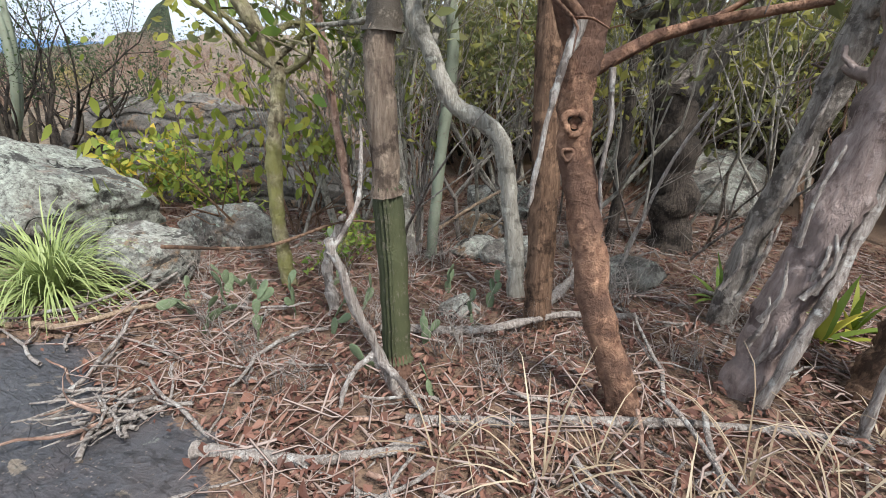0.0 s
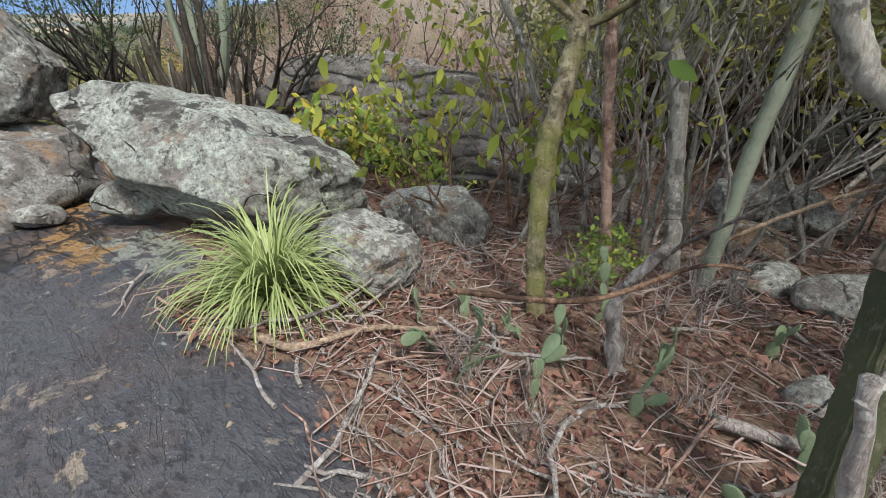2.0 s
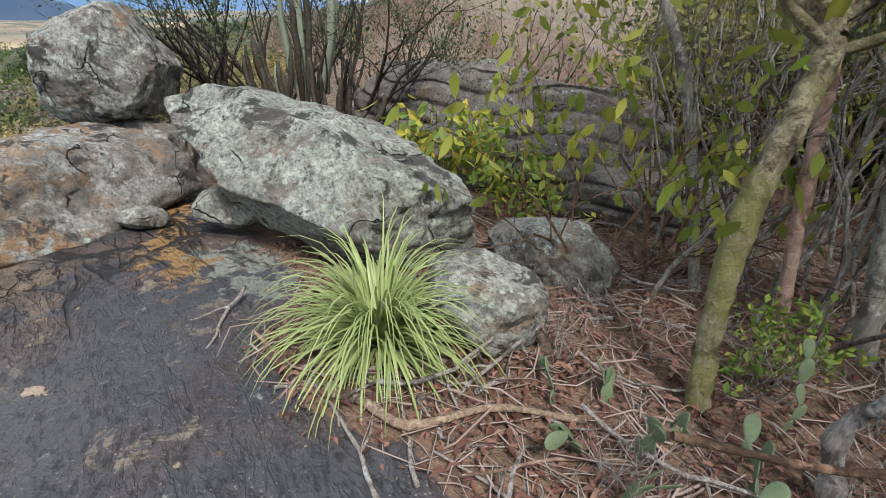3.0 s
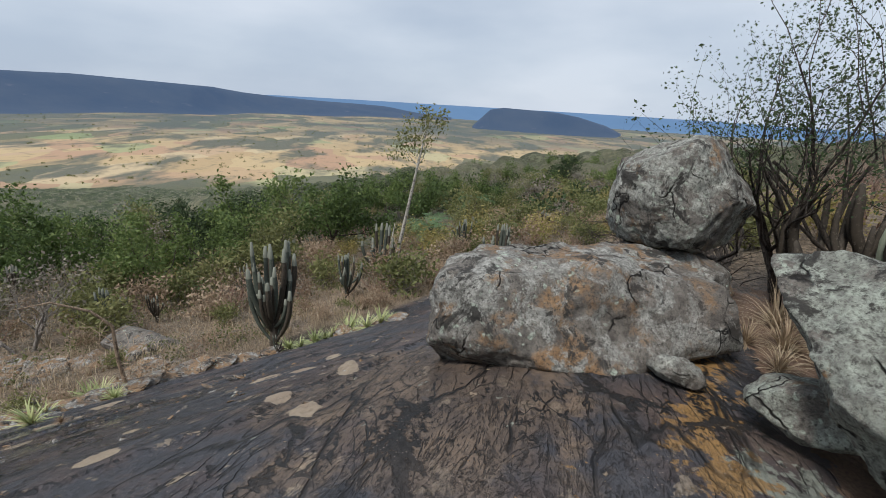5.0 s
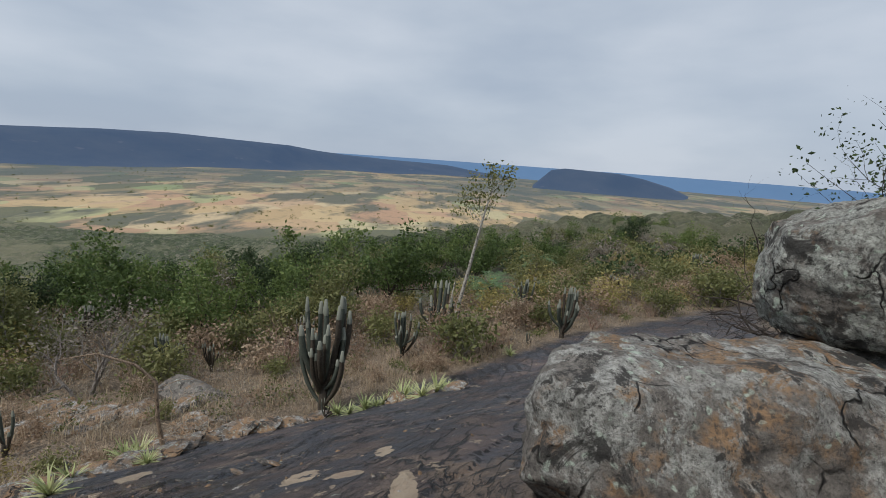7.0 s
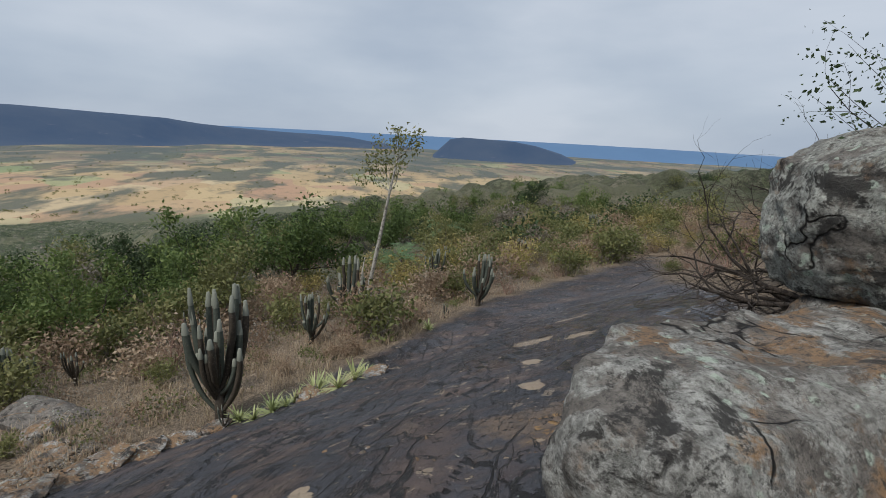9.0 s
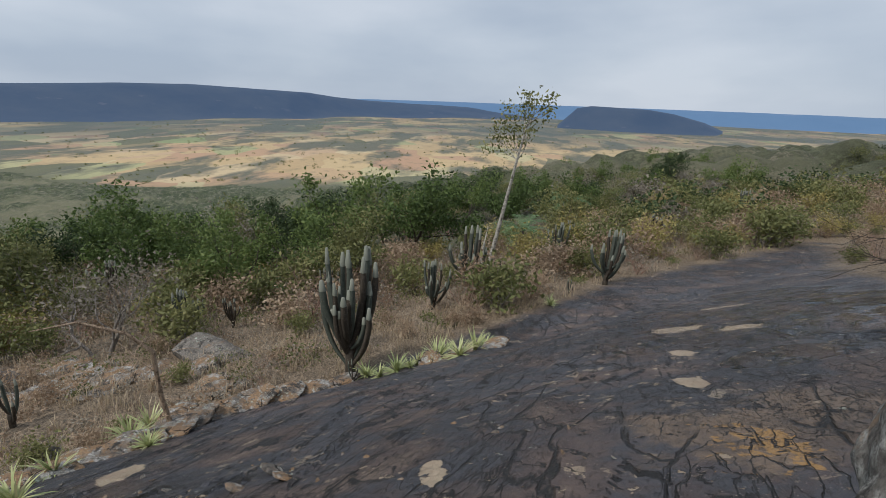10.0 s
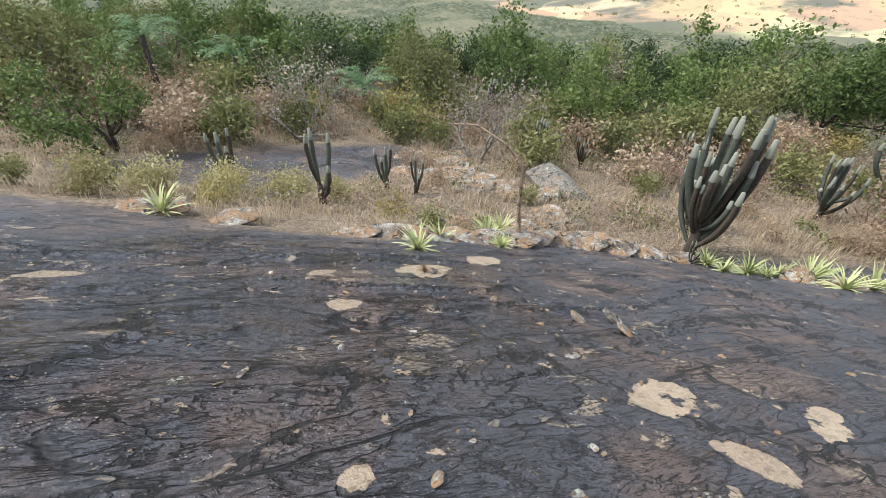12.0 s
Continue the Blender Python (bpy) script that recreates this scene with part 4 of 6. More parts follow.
# ---- the slope: cacti, shrubs, trees ----
rnd = random.Random(41)


def from_su(s, u):
    """A place by metres down the hill and across it."""
    return (-0.47 * s - 0.25 * u) / 0.532, (-0.25 * s + 0.47 * u) / 0.532


CLUMP = "columnar cactus clump among dry brown grass"
big = cactus("columnar_cactus", 3, 22, 3.05, 0.105, CACTUS, "large clump of ribbed grey-green columnar cactus with woolly tips", 0.72)
plant_at(big, -15.1, -1.25, 100)
clump_a = cactus("columnar_cactus", 4, 14, 2.3, 0.095, CACTUS, CLUMP, 0.75)
clump_b = cactus("columnar_cactus", 6, 9, 2.0, 0.085, CACTUS_DARK, "dark columnar cactus clump on the dry slope", 0.5)
clump_c = cactus("columnar_cactus", 7, 4, 1.9, 0.085, CACTUS, "small forked columnar cactus at the edge of the bare rock", 0.38)
for template, spots in ((clump_a, ((-21.3, 0.5, 0.85), (-25.4, 1.9, 1.3), (-23.3, 7.4, 1.05), (-33.2, 7.8, 1.05), (-41.9, 24.4, 1.1), (-20.0, -7.8, 0.75), (-24.5, -4.0, 0.75), (-17.2, -1.9, 0.85))), (clump_b, ((-33.6, 13.9, 1.1), (-39.7, 20.0, 0.85), (-20.4, -6.5, 0.6), (-36.0, 9.5, 1.0), (-29.0, -12.0, 1.0), (-24.6, 2.9, 0.9), (-27.0, -16.0, 1.3))), (clump_c, ((-9.6, -10.2, 0.95), (-10.6, -7.95, 1.0), (-12.8, -8.3, 0.8), (-13.3, -7.7, 0.62), (-21.9, 5.6, 0.35), (-4.6, -13.0, 1.2), (-14.45, -1.05, 0.3)))):
    for k, (x, y, s) in enumerate(spots):
        plant_at(template if k == 0 else copy_thing(template, Matrix()), x, y, rnd.uniform(0, 360), s)

CACTI = [(-15.1, -1.25), (-21.3, 0.5), (-25.4, 1.9), (-23.3, 7.4), (-20.0, -7.8), (-17.2, -1.9), (-9.6, -10.2), (-10.6, -7.95), (-12.8, -8.3), (-13.3, -7.7), (-33.2, 7.8), (-33.6, 13.9)]

# the tall thin tree that leans over the slope
lean_tree = thing("slender_tree", "tall thin pale leaning tree with a small airy crown", "tree")
wood, tips = Shape(), []
r2 = random.Random(9)
stem = [(0, 0, -0.1), (0.02, 0.35, 1.9), (0.05, 0.72, 3.8), (0.08, 1.05, 5.5), (0.1, 1.3, 6.7)]
wood.tube(stem, [0.10, 0.085, 0.07, 0.05, 0.035], 7)
wood.tube([(0.05, 0.1, 0.3), (0.1, -0.1, 1.6), (0.2, 0.1, 2.9)], [0.05, 0.035, 0.02], 5)
for k in range(9):
    a = r2.uniform(0, 6.28)
    grow(r2, wood, stem[3 + k % 2], (math.cos(a), math.sin(a), 0.55), 1.0, 0.022, 2, 2, 0.25, 0.12, 0.6, 0.7, 4, tips)
part("trunk", wood.mesh("trunk", BARK_PALE), lean_tree)
g = np.random.default_rng(5)
base = np.array([tuple(t) for t in tips])
part("crown", leaf_mesh("crown", base[g.integers(0, len(base), 900)] + g.normal(size=(900, 3)) * 0.16, 0.085, LEAF_OLIVE, 5), lean_tree)
plant_at(lean_tree, -23.5, 2.45)

# arching dead sapling at the edge of the rock
sap = thing("dead_sapling", "bare pale dead sapling arching over the rock edge", "sapling")
s = Shape()
s.tube([(0, 0, -0.1), (0.05, -0.08, 0.75), (0.05, -0.08, 1.48), (0.2, -0.32, 1.86), (0.5, -0.75, 2.17), (0.85, -1.1, 2.2)], [0.045, 0.038, 0.032, 0.026, 0.018, 0.006], 7)
for k in range(14):
    a, z = r2.uniform(0, 6.28), r2.uniform(0.3, 1.7)
    p, q = limb(r2, (0.05, -0.08, z), (math.cos(a), math.sin(a), 0.4), r2.uniform(0.5, 1.1), 0.009, 0.35, 0.0, 6, 0.3)
    part("twig", Shape().tube(p, q, 4).mesh("twig", TWIG_TAN), sap)
part("trunk", s.mesh("trunk", TWIG_TAN), sap)
plant_at(sap, -11.7, -3.35)

# templates for the scrub
t_green = tree("broadleaf_tree", 11, 6.5, 0.13, BARK_DARK, LEAF_GREEN, 0.12, 3600, "green leafy tree on the wooded slope", 1, 3, 4, 0.34, 0.26, group="slope trees")
t_green2 = tree("broadleaf_tree", 12, 5.5, 0.11, BARK_DARK, LEAF_GREEN, 0.115, 3300, "bright green bushy tree on the wooded slope", 3, 3, 3, 0.34, 0.25, group="slope trees")
t_dark = tree("broadleaf_tree", 13, 6.0, 0.12, BARK_DARK, LEAF_DARK, 0.12, 3500, "dark green dense tree on the wooded slope", 2, 3, 4, 0.33, 0.26, group="slope trees")
t_olive = tree("broadleaf_tree", 14, 5.0, 0.10, BARK_GREY, LEAF_OLIVE, 0.105, 3000, "olive-green scrub tree on the wooded slope", 3, 3, 3, 0.34, 0.24, group="slope trees")
t_bare = tree("bare_tree", 15, 4.5, 0.07, BARK_GREY, LEAF_GREY, 0.09, 700, "leafless grey-brown scrub tree", 4, 3, 4, 0.34, 0.25, group="slope trees")
t_pink = tree("bare_tree", 16, 4.0, 0.06, BARK_RED, LEAF_GREY, 0.05, 60, "bare pinkish-grey dead tree", 4, 4, 3, 0.34, 0.1, group="slope trees")
b_tan = tree("dry_shrub", 21, 1.5, 0.018, TWIG_TAN, LEAF_DRY, 0.055, 620, "dry russet-leaved shrub on the slope", 7, 2, 3, 0.36, 0.12, "shrub", "dry shrubs")
b_butter = tree("flowering_shrub", 22, 1.7, 0.022, TWIG_TAN, LEAF_BUTTER, 0.055, 800, "shrub with pale yellow withering leaves", 6, 3, 3, 0.36, 0.14, "shrub", "yellow shrubs")
b_yellow = tree("rounded_shrub", 23, 1.5, 0.02, TWIG_TAN, LEAF_YELLOW, 0.06, 2200, "dense rounded yellow-green shrub", 9, 2, 4, 0.42, 0.20, "shrub", "yellow shrubs")
b_twig = tree("twiggy_shrub", 24, 1.3, 0.012, BARK_RED, LEAF_GREY, 0.035, 260, "leafless pinkish twiggy shrub", 7, 3, 3, 0.34, 0.1, "shrub", "dry shrubs")
b_green = tree("green_shrub", 25, 1.6, 0.02, BARK_GREY, LEAF_OLIVE, 0.075, 900, "green leafy shrub on the slope", 6, 2, 4, 0.36, 0.18, "shrub", "green shrubs")

b_pale = tree("pale_shrub", 26, 1.5, 0.018, TWIG_TAN, LEAF_PALE, 0.05, 2200, "low pale yellow-green shrub at the rock edge", 9, 2, 4, 0.42, 0.18, "shrub", "yellow shrubs")
# placed by name
for k, (x, y, s) in enumerate(((-10.2, -8.6, 0.7), (-9.0, -8.9, 0.75), (-11.3, -8.3, 0.55), (-7.6, -8.4, 0.7), (-8.3, -7.7, 0.55), (-9.5, -7.9, 0.6), (-6.6, -8.0, 0.6))):
    plant_at(b_pale if k == 0 else copy_thing(b_pale, Matrix()), x, y, 70 * k, s)
plant_at(b_yellow, -19.5, -13.6, 0, 1.45)
for x, y, s in ((-30.5, 12.0, 1.2), (-31.0, 15.5, 1.0)):
    plant_at(copy_thing(b_yellow, Matrix()), x, y, rnd.uniform(0, 360), s)
for tpl, x, y, s in ((t_green2, -40.5, -6.3, 1.55), (t_green, -32.4, -15.0, 1.25), (t_green2, -41.0, -1.5, 1.25), (t_green, -45.0, 4.5, 1.2), (t_dark, -44.0, -10.0, 1.2), (t_olive, -27.0, -3.2, 0.75), (t_pink, -29.0, -9.5, 0.8)):
    plant_at(tpl if tpl is t_pink else copy_thing(tpl, Matrix()), x, y, rnd.uniform(0, 360), s)
for x, y, h, seed in ((-22.3, -21.1, 1.6, 2), (-18.0, -27.0, 2.6, 3), (-13.5, -26.5, 3.2, 4), (-36.0, 6.0, 1.6, 5), (-27.5, -7.0, 0.3, 6), (-47.0, 12.0, 2.2, 8)):
    plant_at(palm("feather_palm", seed, h, 13, 2.1, "small feather palm with arching blue-green fronds"), x, y)


def scatter(n, s0, s1, u0, u1, gap, keep=None):
    spots = []
    for _ in range(n * 12):
        if len(spots) >= n:
            break
        s_, u_ = rnd.uniform(s0, s1), rnd.uniform(u0, u1)
        x, y = from_su(s_, u_)
        if keep and not keep(s_, u_, x, y):
            continue
        if all((x - a) ** 2 + (y - b) ** 2 > gap * gap for a, b in spots):
            spots.append((x, y))
    return spots


def off_slab(s_, u_, x, y):
    if ((x + 12.0) / 5.6) ** 2 + ((y + 12.6) / 2.9) ** 2 < 1:
        return False
    return s_ > float(slab_edge(u_)) + 0.5


woods_spots = scatter(470, 14, 90, -75, 110, 1.9, lambda s_, u_, x, y: s_ > (15 if u_ < -9 else 18) + 2.5 * math.sin(u_ * 0.13) + (13 if u_ > 10 else 0) and off_slab(s_, u_, x, y))
woods_spots.sort(key=lambda p: math.hypot(p[0] + 5, p[1]))
kinds = (t_green, t_dark, t_olive, t_green2, t_bare, t_olive, t_pink, t_bare, t_green, t_olive)
front_kinds = (t_olive, t_bare, t_pink, t_olive, t_bare, t_green2)
first = {}
for k, (x, y) in enumerate(woods_spots[:430]):
    tpl = rnd.choice(front_kinds if math.hypot(x + 5, y) < 32 else kinds)
    ob = tpl if tpl not in first else copy_thing(tpl, Matrix())
    first[tpl] = True
    d = math.hypot(x + 5, y)
    tall = 1 + 0.3 * min(1.0, max(0.0, (math.degrees(math.atan2(-x - 5, y)) - 78) / 10))
    plant_at(ob, x, y, rnd.uniform(0, 360), (rnd.uniform(0.5, 0.85) if d < 32 else rnd.uniform(0.7, 1.1)) * tall, 0.1)
low = [(x, y) for x, y in scatter(600, 9, 36, -30, 56, 0.72, off_slab) if all(math.hypot(x - a, y - b) > 0.9 for a, b in CACTI)]
shrubs = (b_tan, b_butter, b_twig, b_green, b_twig, b_tan, b_green, b_twig, b_tan)
used = {}
for x, y in low:
    tpl = rnd.choice(shrubs)
    ob = tpl if tpl not in used else copy_thing(tpl, Matrix())
    used[tpl] = True
    d = math.hypot(x + 5, y)
    in_front = downhill(x, y)[0] < 16.5 and downhill(x, y)[1] < 4
    plant_at(ob, x, y, rnd.uniform(0, 360), rnd.uniform(0.3, 0.65) if in_front else rnd.uniform(0.5, 0.9) if d < 15 else rnd.uniform(0.9, 2.0), 0.03)

# dry grass over the slope, one sheet of blades
g = np.random.default_rng(77)


def grass_field(n, s0, s1, u0, u1, blades, width, low, high):
    """Blades of dry grass in tufts on the soil below the bare rock."""
    s_, u_ = g.uniform(s0, s1, n), g.uniform(u0, u1, n)
    x, y = from_su(s_, u_)
    ok = (s_ > slab_edge(u_) + 0.25) & (((x + 12.0) / 5.5) ** 2 + ((y + 12.6) / 2.8) ** 2 > 1) & (waves(x, y, 0.8, 5.0) > -0.35)
    x, y = np.repeat(x[ok], blades), np.repeat(y[ok], blades)
    m = len(x)
    x, y = x + g.normal(size=m) * 0.07, y + g.normal(size=m) * 0.07
    a, l = g.uniform(0, 6.283, m), g.uniform(low, high, m)[:, None]
    out = np.stack([np.cos(a), np.sin(a), 0 * a], 1)
    side = np.stack([-np.sin(a), np.cos(a), 0 * a], 1) * width
    up = np.array([0, 0, 1.0])
    p0 = np.stack([x, y, height(x, y) - 0.02], 1)
    p1 = p0 + (out * 0.16 + up * 0.8) * l * 0.6
    p2 = p1 + (out * g.uniform(0.2, 0.9, m)[:, None] + up * 0.5) * l * 0.5
    return np.stack([p0 - side, p0 + side, p1 + side * 0.8, p1 - side * 0.8, p1 - side * 0.8, p1 + side * 0.8, p2 + side * 0.1, p2 - side * 0.1], 1).reshape(-1, 3)


bv = np.concatenate([grass_field(5200, 8.5, 19, -14, 14, 8, 0.0045, 0.15, 0.45), grass_field(6000, 14, 36, -26, 46, 5, 0.011, 0.2, 0.6)])
tagged(new("dry_grass", from_arrays("dry_grass", bv, np.arange(len(bv)).reshape(-1, 4), GRASS_DRY, False)), "dry tan grass over the slope below the bare rock", "grass", kind="stuff")

# low mixed scrub between the shrubs, past counting
g = np.random.default_rng(79)


def clumps(n, s0, s1, u0, u1, k, lo, hi, flat=0.8, power=1.0):
    """Centres of the leaves of n rounded clumps on the slope."""
    s_, u_ = s0 + (s1 - s0) * g.random(n) ** power, g.uniform(u0, u1, n)
    x, y = from_su(s_, u_)
    ok = (s_ > slab_edge(u_) + 1.2) & (((x + 12.0) / 5.7) ** 2 + ((y + 12.6) / 3.0) ** 2 > 1)
    x, y = x[ok], y[ok]
    m = len(x)
    r = g.uniform(lo, hi, m)
    d = g.normal(size=(m, k, 3))
    d /= np.linalg.norm(d, axis=2)[:, :, None]
    d[:, :, 2] = np.abs(d[:, :, 2])
    d *= (g.uniform(0.35, 1.0, (m, k)) * r[:, None])[:, :, None] * np.array([1.0, 1.0, flat])
    return (d + np.stack([x, y, height(x, y)], 1)[:, None, :]).reshape(-1, 3)


for name, leaf, words, n, k, size in (("dry_scrub", LEAF_DRY, "low dry russet scrub on the slope", 560, 120, 0.05), ("grey_scrub", LEAF_GREY, "low leafless grey scrub on the slope", 760, 130, 0.045), ("olive_scrub", LEAF_OLIVE, "low olive scrub on the slope", 620, 130, 0.055)):
    tagged(new(name, leaf_mesh(name, np.concatenate([clumps(n, 11, 38, -30, 56, k, 0.3, 0.95), clumps(n, 20, 75, -60, 80, k, 0.6, 1.6)]), size, leaf, 3, 1.5)), words, "scrub", kind="stuff")

# woods further down, too many to count: a closed canopy and loose crowns over it
def canopy_paint():
    p = Paint("canopy", 0.95)
    crowns = p.bent(0.35, 1.6, p.stretch(1, 1, 0.0))
    pick = p.cells(0.19, "F1", crowns, "Color")
    # Pale grey-greens put distance haze into the colour of the crowns.
    c = p.ramp(pick, (0.0, (0.050, 0.068, 0.034)), (0.3, (0.120, 0.140, 0.075)), (0.45, (0.185, 0.190, 0.120)), (0.6, (0.070, 0.092, 0.048)), (0.78, (0.245, 0.225, 0.170)), (1.0, (0.125, 0.155, 0.080)))
    # Dark noise paints in shaded gaps between crowns.
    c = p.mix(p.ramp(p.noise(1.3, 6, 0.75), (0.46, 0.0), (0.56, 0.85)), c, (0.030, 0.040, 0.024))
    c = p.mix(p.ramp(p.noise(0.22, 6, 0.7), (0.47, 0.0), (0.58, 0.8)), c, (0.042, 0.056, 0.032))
    c = p.mix(p.ramp(p.noise(0.012, 6, 0.65), (0.50, 0.0), (0.62, 0.7)), c, (0.20, 0.19, 0.125))
    p.colour(c)
    p.bump(p.noise(0.9, 7, 0.75), 1.0, 1.2)
    return p.m


az, away_r = np.radians(np.arange(30, 176, 0.32)), [64.0]
while away_r[-1] < 1500:
    away_r.append(away_r[-1] * 1.0095)
CA, CR = np.meshgrid(az, np.array(away_r))
cx, cy = -np.sin(CA) * CR, np.cos(CA) * CR
crown = np.zeros(cx.shape)
for di in (-1, 0, 1):
    for dj in (-1, 0, 1):
        i_, j_ = np.floor(cx / 5.2) + di, np.floor(cy / 5.2) + dj
        h1, h2 = np.sin(i_ * 127.1 + j_ * 311.7) * 43758.5453, np.sin(i_ * 269.5 + j_ * 183.3) * 24634.6345
        h1, h2 = h1 - np.floor(h1), h2 - np.floor(h2)
        d2 = ((cx / 5.2 - i_ - h1) ** 2 + (cy / 5.2 - j_ - h2) ** 2) / (0.45 + 0.4 * h1)
        crown = np.maximum(crown, np.sqrt(np.maximum(0, 1 - d2)) * (2.0 + 3.4 * h2))
end = np.interp(np.degrees(CA), [30, 40, 110, 128, 145, 160, 176], [600, 640, 620, 740, 1250, 1450, 1450])
inside = smooth(0, 14, CR - 66) * smooth(1.06, 0.94, CR / end + 0.12 * (fbm(cx, cy, 90.0, 4, 4.0) - 0.5))
cz = height(cx, cy) - 2.5 + (2.6 + crown + 0.9 * fbm(cx, cy, 1.6, 3, 2.0)) * inside
n = len(az)
i, j = np.meshgrid(np.arange(n - 1), np.arange(len(away_r) - 1))
a = (j * n + i).ravel()
tagged(new("woods_canopy", from_arrays("woods_canopy", np.stack([cx.ravel(), cy.ravel(), cz.ravel()], 1), np.stack([a, a + n, a + n + 1, a + 1], 1), canopy_paint())), "hazy grey-green scrub woods covering the lower hillside", "woods", kind="stuff")
g = np.random.default_rng(78)
for name, leaf, n in (("middle_woods", LEAF_DARK, 520), ("middle_scrub", LEAF_OLIVE, 760), ("middle_thorn", LEAF_GREY, 360)):
    tagged(new(name, leaf_mesh(name, np.concatenate([clumps(n, 60, 230, -170, 200, 150, 1.2, 3.0, 1.3, 1.5), clumps(n * 2 // 3, 24, 90, 34, 170, 150, 0.9, 2.4, 1.2)]) + np.array([0, 0, 0.8]), 0.24, leaf, 3, 1.4)), "mixed crowns of the scrub woods on the lower hillside", "woods", kind="stuff")
cs = []
for _ in range(1500):
    r0 = 700 * (1 + 4.2 * g.random() ** 1.4)
    a = radians(g.uniform(45, 150))
    x, y = -math.sin(a) * r0, math.cos(a) * r0
    r = g.uniform(1.6, 3.2) * (1 + r0 / 3000)
    d = g.normal(size=(18, 3))
    d /= np.linalg.norm(d, axis=1)[:, None]
    cs.append(d * r * np.array([1.2, 1.2, 0.7]) * 0.7 + np.array([x, y, hz(x, y) + r * 0.5]))
tagged(new("valley_trees", leaf_mesh("valley_trees", np.concatenate(cs), 1.25, LEAF_OLIVE, 4, 1.3)), "scattered dark trees among the valley fields", "woods", kind="stuff")

# spiky rosettes and stones along the lip of the rock
ros = [rosette("spiky_bromeliad", 30 + k, 46, 0.42, 0.018, BROMELIAD, "pale green spiky bromeliad rosette at the rock edge", "bromeliad", "bromeliads along the rock edge", 0.55, 0.95, 5, 10) for k in range(3)]
lip = ((-14.8, -0.8, 1.0), (-14.6, -0.1, 1.1), (-14.95, 0.35, 0.9), (-15.2, 0.8, 1.25), (-15.0, 1.3, 1.15), (-15.6, 1.7, 1.2), (-14.4, -0.45, 0.8), (-15.7, 1.0, 1.0), (-14.5, 0.2, 0.7), (-9.1, -3.3, 0.85), (-11.6, -4.0, 1.0), (-10.0, -3.75, 0.8), (-7.0, -6.1, 1.0), (-10.9, -3.2, 0.7), (-12.6, -4.4, 1.0), (-20.4, 4.6, 1.0), (-16.3, 2.0, 0.9))
for k, (x, y, s) in enumerate(lip):
    tpl = ros[k % 3]
    plant_at(tpl if k < 3 else copy_thing(tpl, Matrix()), x, y, rnd.uniform(0, 360), s * 1.15)
lip_stones = ((-9.4, -4.1, 0.34), (-9.9, -3.85, 0.30), (-10.5, -3.7, 0.32), (-10.9, -3.55, 0.36), (-11.4, -3.35, 0.40), (-11.9, -3.2, 0.38), (-12.4, -3.0, 0.45), (-12.9, -2.7, 0.42), (-13.4, -2.35, 0.45), (-13.9, -1.9, 0.42), (-12.1, -3.7, 0.36), (-10.2, -4.3, 0.3), (-8.9, -4.4, 0.26), (-14.4, -1.35, 0.35), (-6.9, -6.3, 0.35), (-7.6, -5.6, 0.3), (-15.3, 1.2, 0.4), (-16.0, 2.2, 0.35), (-14.9, -0.2, 0.3), (-14.9, 0.6, 0.35), (-13.2, -4.4, 0.4), (-14.2, -4.3, 0.45), (-14.6, -3.8, 0.4), (-15.1, -4.7, 0.35))
flags = [(-16.1 + rnd.gauss(0, 0.9), -8.4 + rnd.gauss(0, 1.1), rnd.uniform(0.22, 0.5)) for _ in range(22)]
st = [boulder("edge_stone", (0, 0, 0), (1, 0.58, 0.19), 40 + k, STONE_TAN, (0, 0, 0), 11, 4, 0.05, label="pale tan slab of broken granite on the rock edge", category="stone", group="stones along the rock edge") for k in range(4)]
for k, (x, y, s) in enumerate(lip_stones + tuple(flags)):
    ob = st[k] if k < 4 else copy_thing(st[k % 4], Matrix())
    s *= 1.45
    ob.matrix_basis = pose(x, y, hz(x, y) + 0.08 * s, rnd.uniform(-14, 14), rnd.uniform(-10, 10), -26 + rnd.uniform(-25, 25)) @ Matrix.Diagonal((s, s, s, 1))
boulder("flat_outcrop", (-17.3, -5.6, hz(-17.3, -5.6) + 0.12), (1.2, 0.62, 0.24), 51, STONE_DARK, (3, 2, 62), 5, 5, 0.03, None, 0.35, label="flat-topped dark granite block in the grass", category="stone")
boulder("pale_stone", (-16.2, -5.3, hz(-16.2, -5.3) + 0.1), (0.45, 0.4, 0.26), 52, STONE_TAN, (4, 3, 60), 9, 4, 0.04, label="pale rounded stone in dry grass", category="stone")
# flakes lying on the slab
fl = [boulder("rock_flake", (0, 0, 0), (1, 0.6, 0.17), 60 + k, STONE_TAN, (0, 0, 0), 12, 3, 0.04, label="loose pale flake of granite on the slab", category="stone", group="loose flakes on the slab") for k in range(4)]
flakes = [(-8.83, -0.54, 0.16), (-8.55, -0.75, 0.12), (-8.6, -0.35, 0.14), (-7.73, -0.44, 0.07), (-8.9, -1.6, 0.06), (-8.3, -1.5, 0.05), (-8.4, -2.4, 0.12), (-6.2, -0.25, 0.05), (-6.5, 0.15, 0.05), (-6.9, -0.75, 0.04), (-6.0, -1.3, 0.05), (-7.0, 0.95, 0.05)] + [(rnd.uniform(-9.5, -5.6), rnd.uniform(-3.6, 2.0), rnd.uniform(0.015, 0.04)) for _ in range(90)]
for k, (x, y, s) in enumerate(flakes):
    ob = fl[k] if k < 4 else copy_thing(fl[k % 4], Matrix())
    ob.matrix_basis = pose(x, y, hz(x, y) + 0.05 * s, 25, -25 + rnd.uniform(-8, 8), rnd.uniform(0, 360)) @ Matrix.Diagonal((s, s, s, 1))

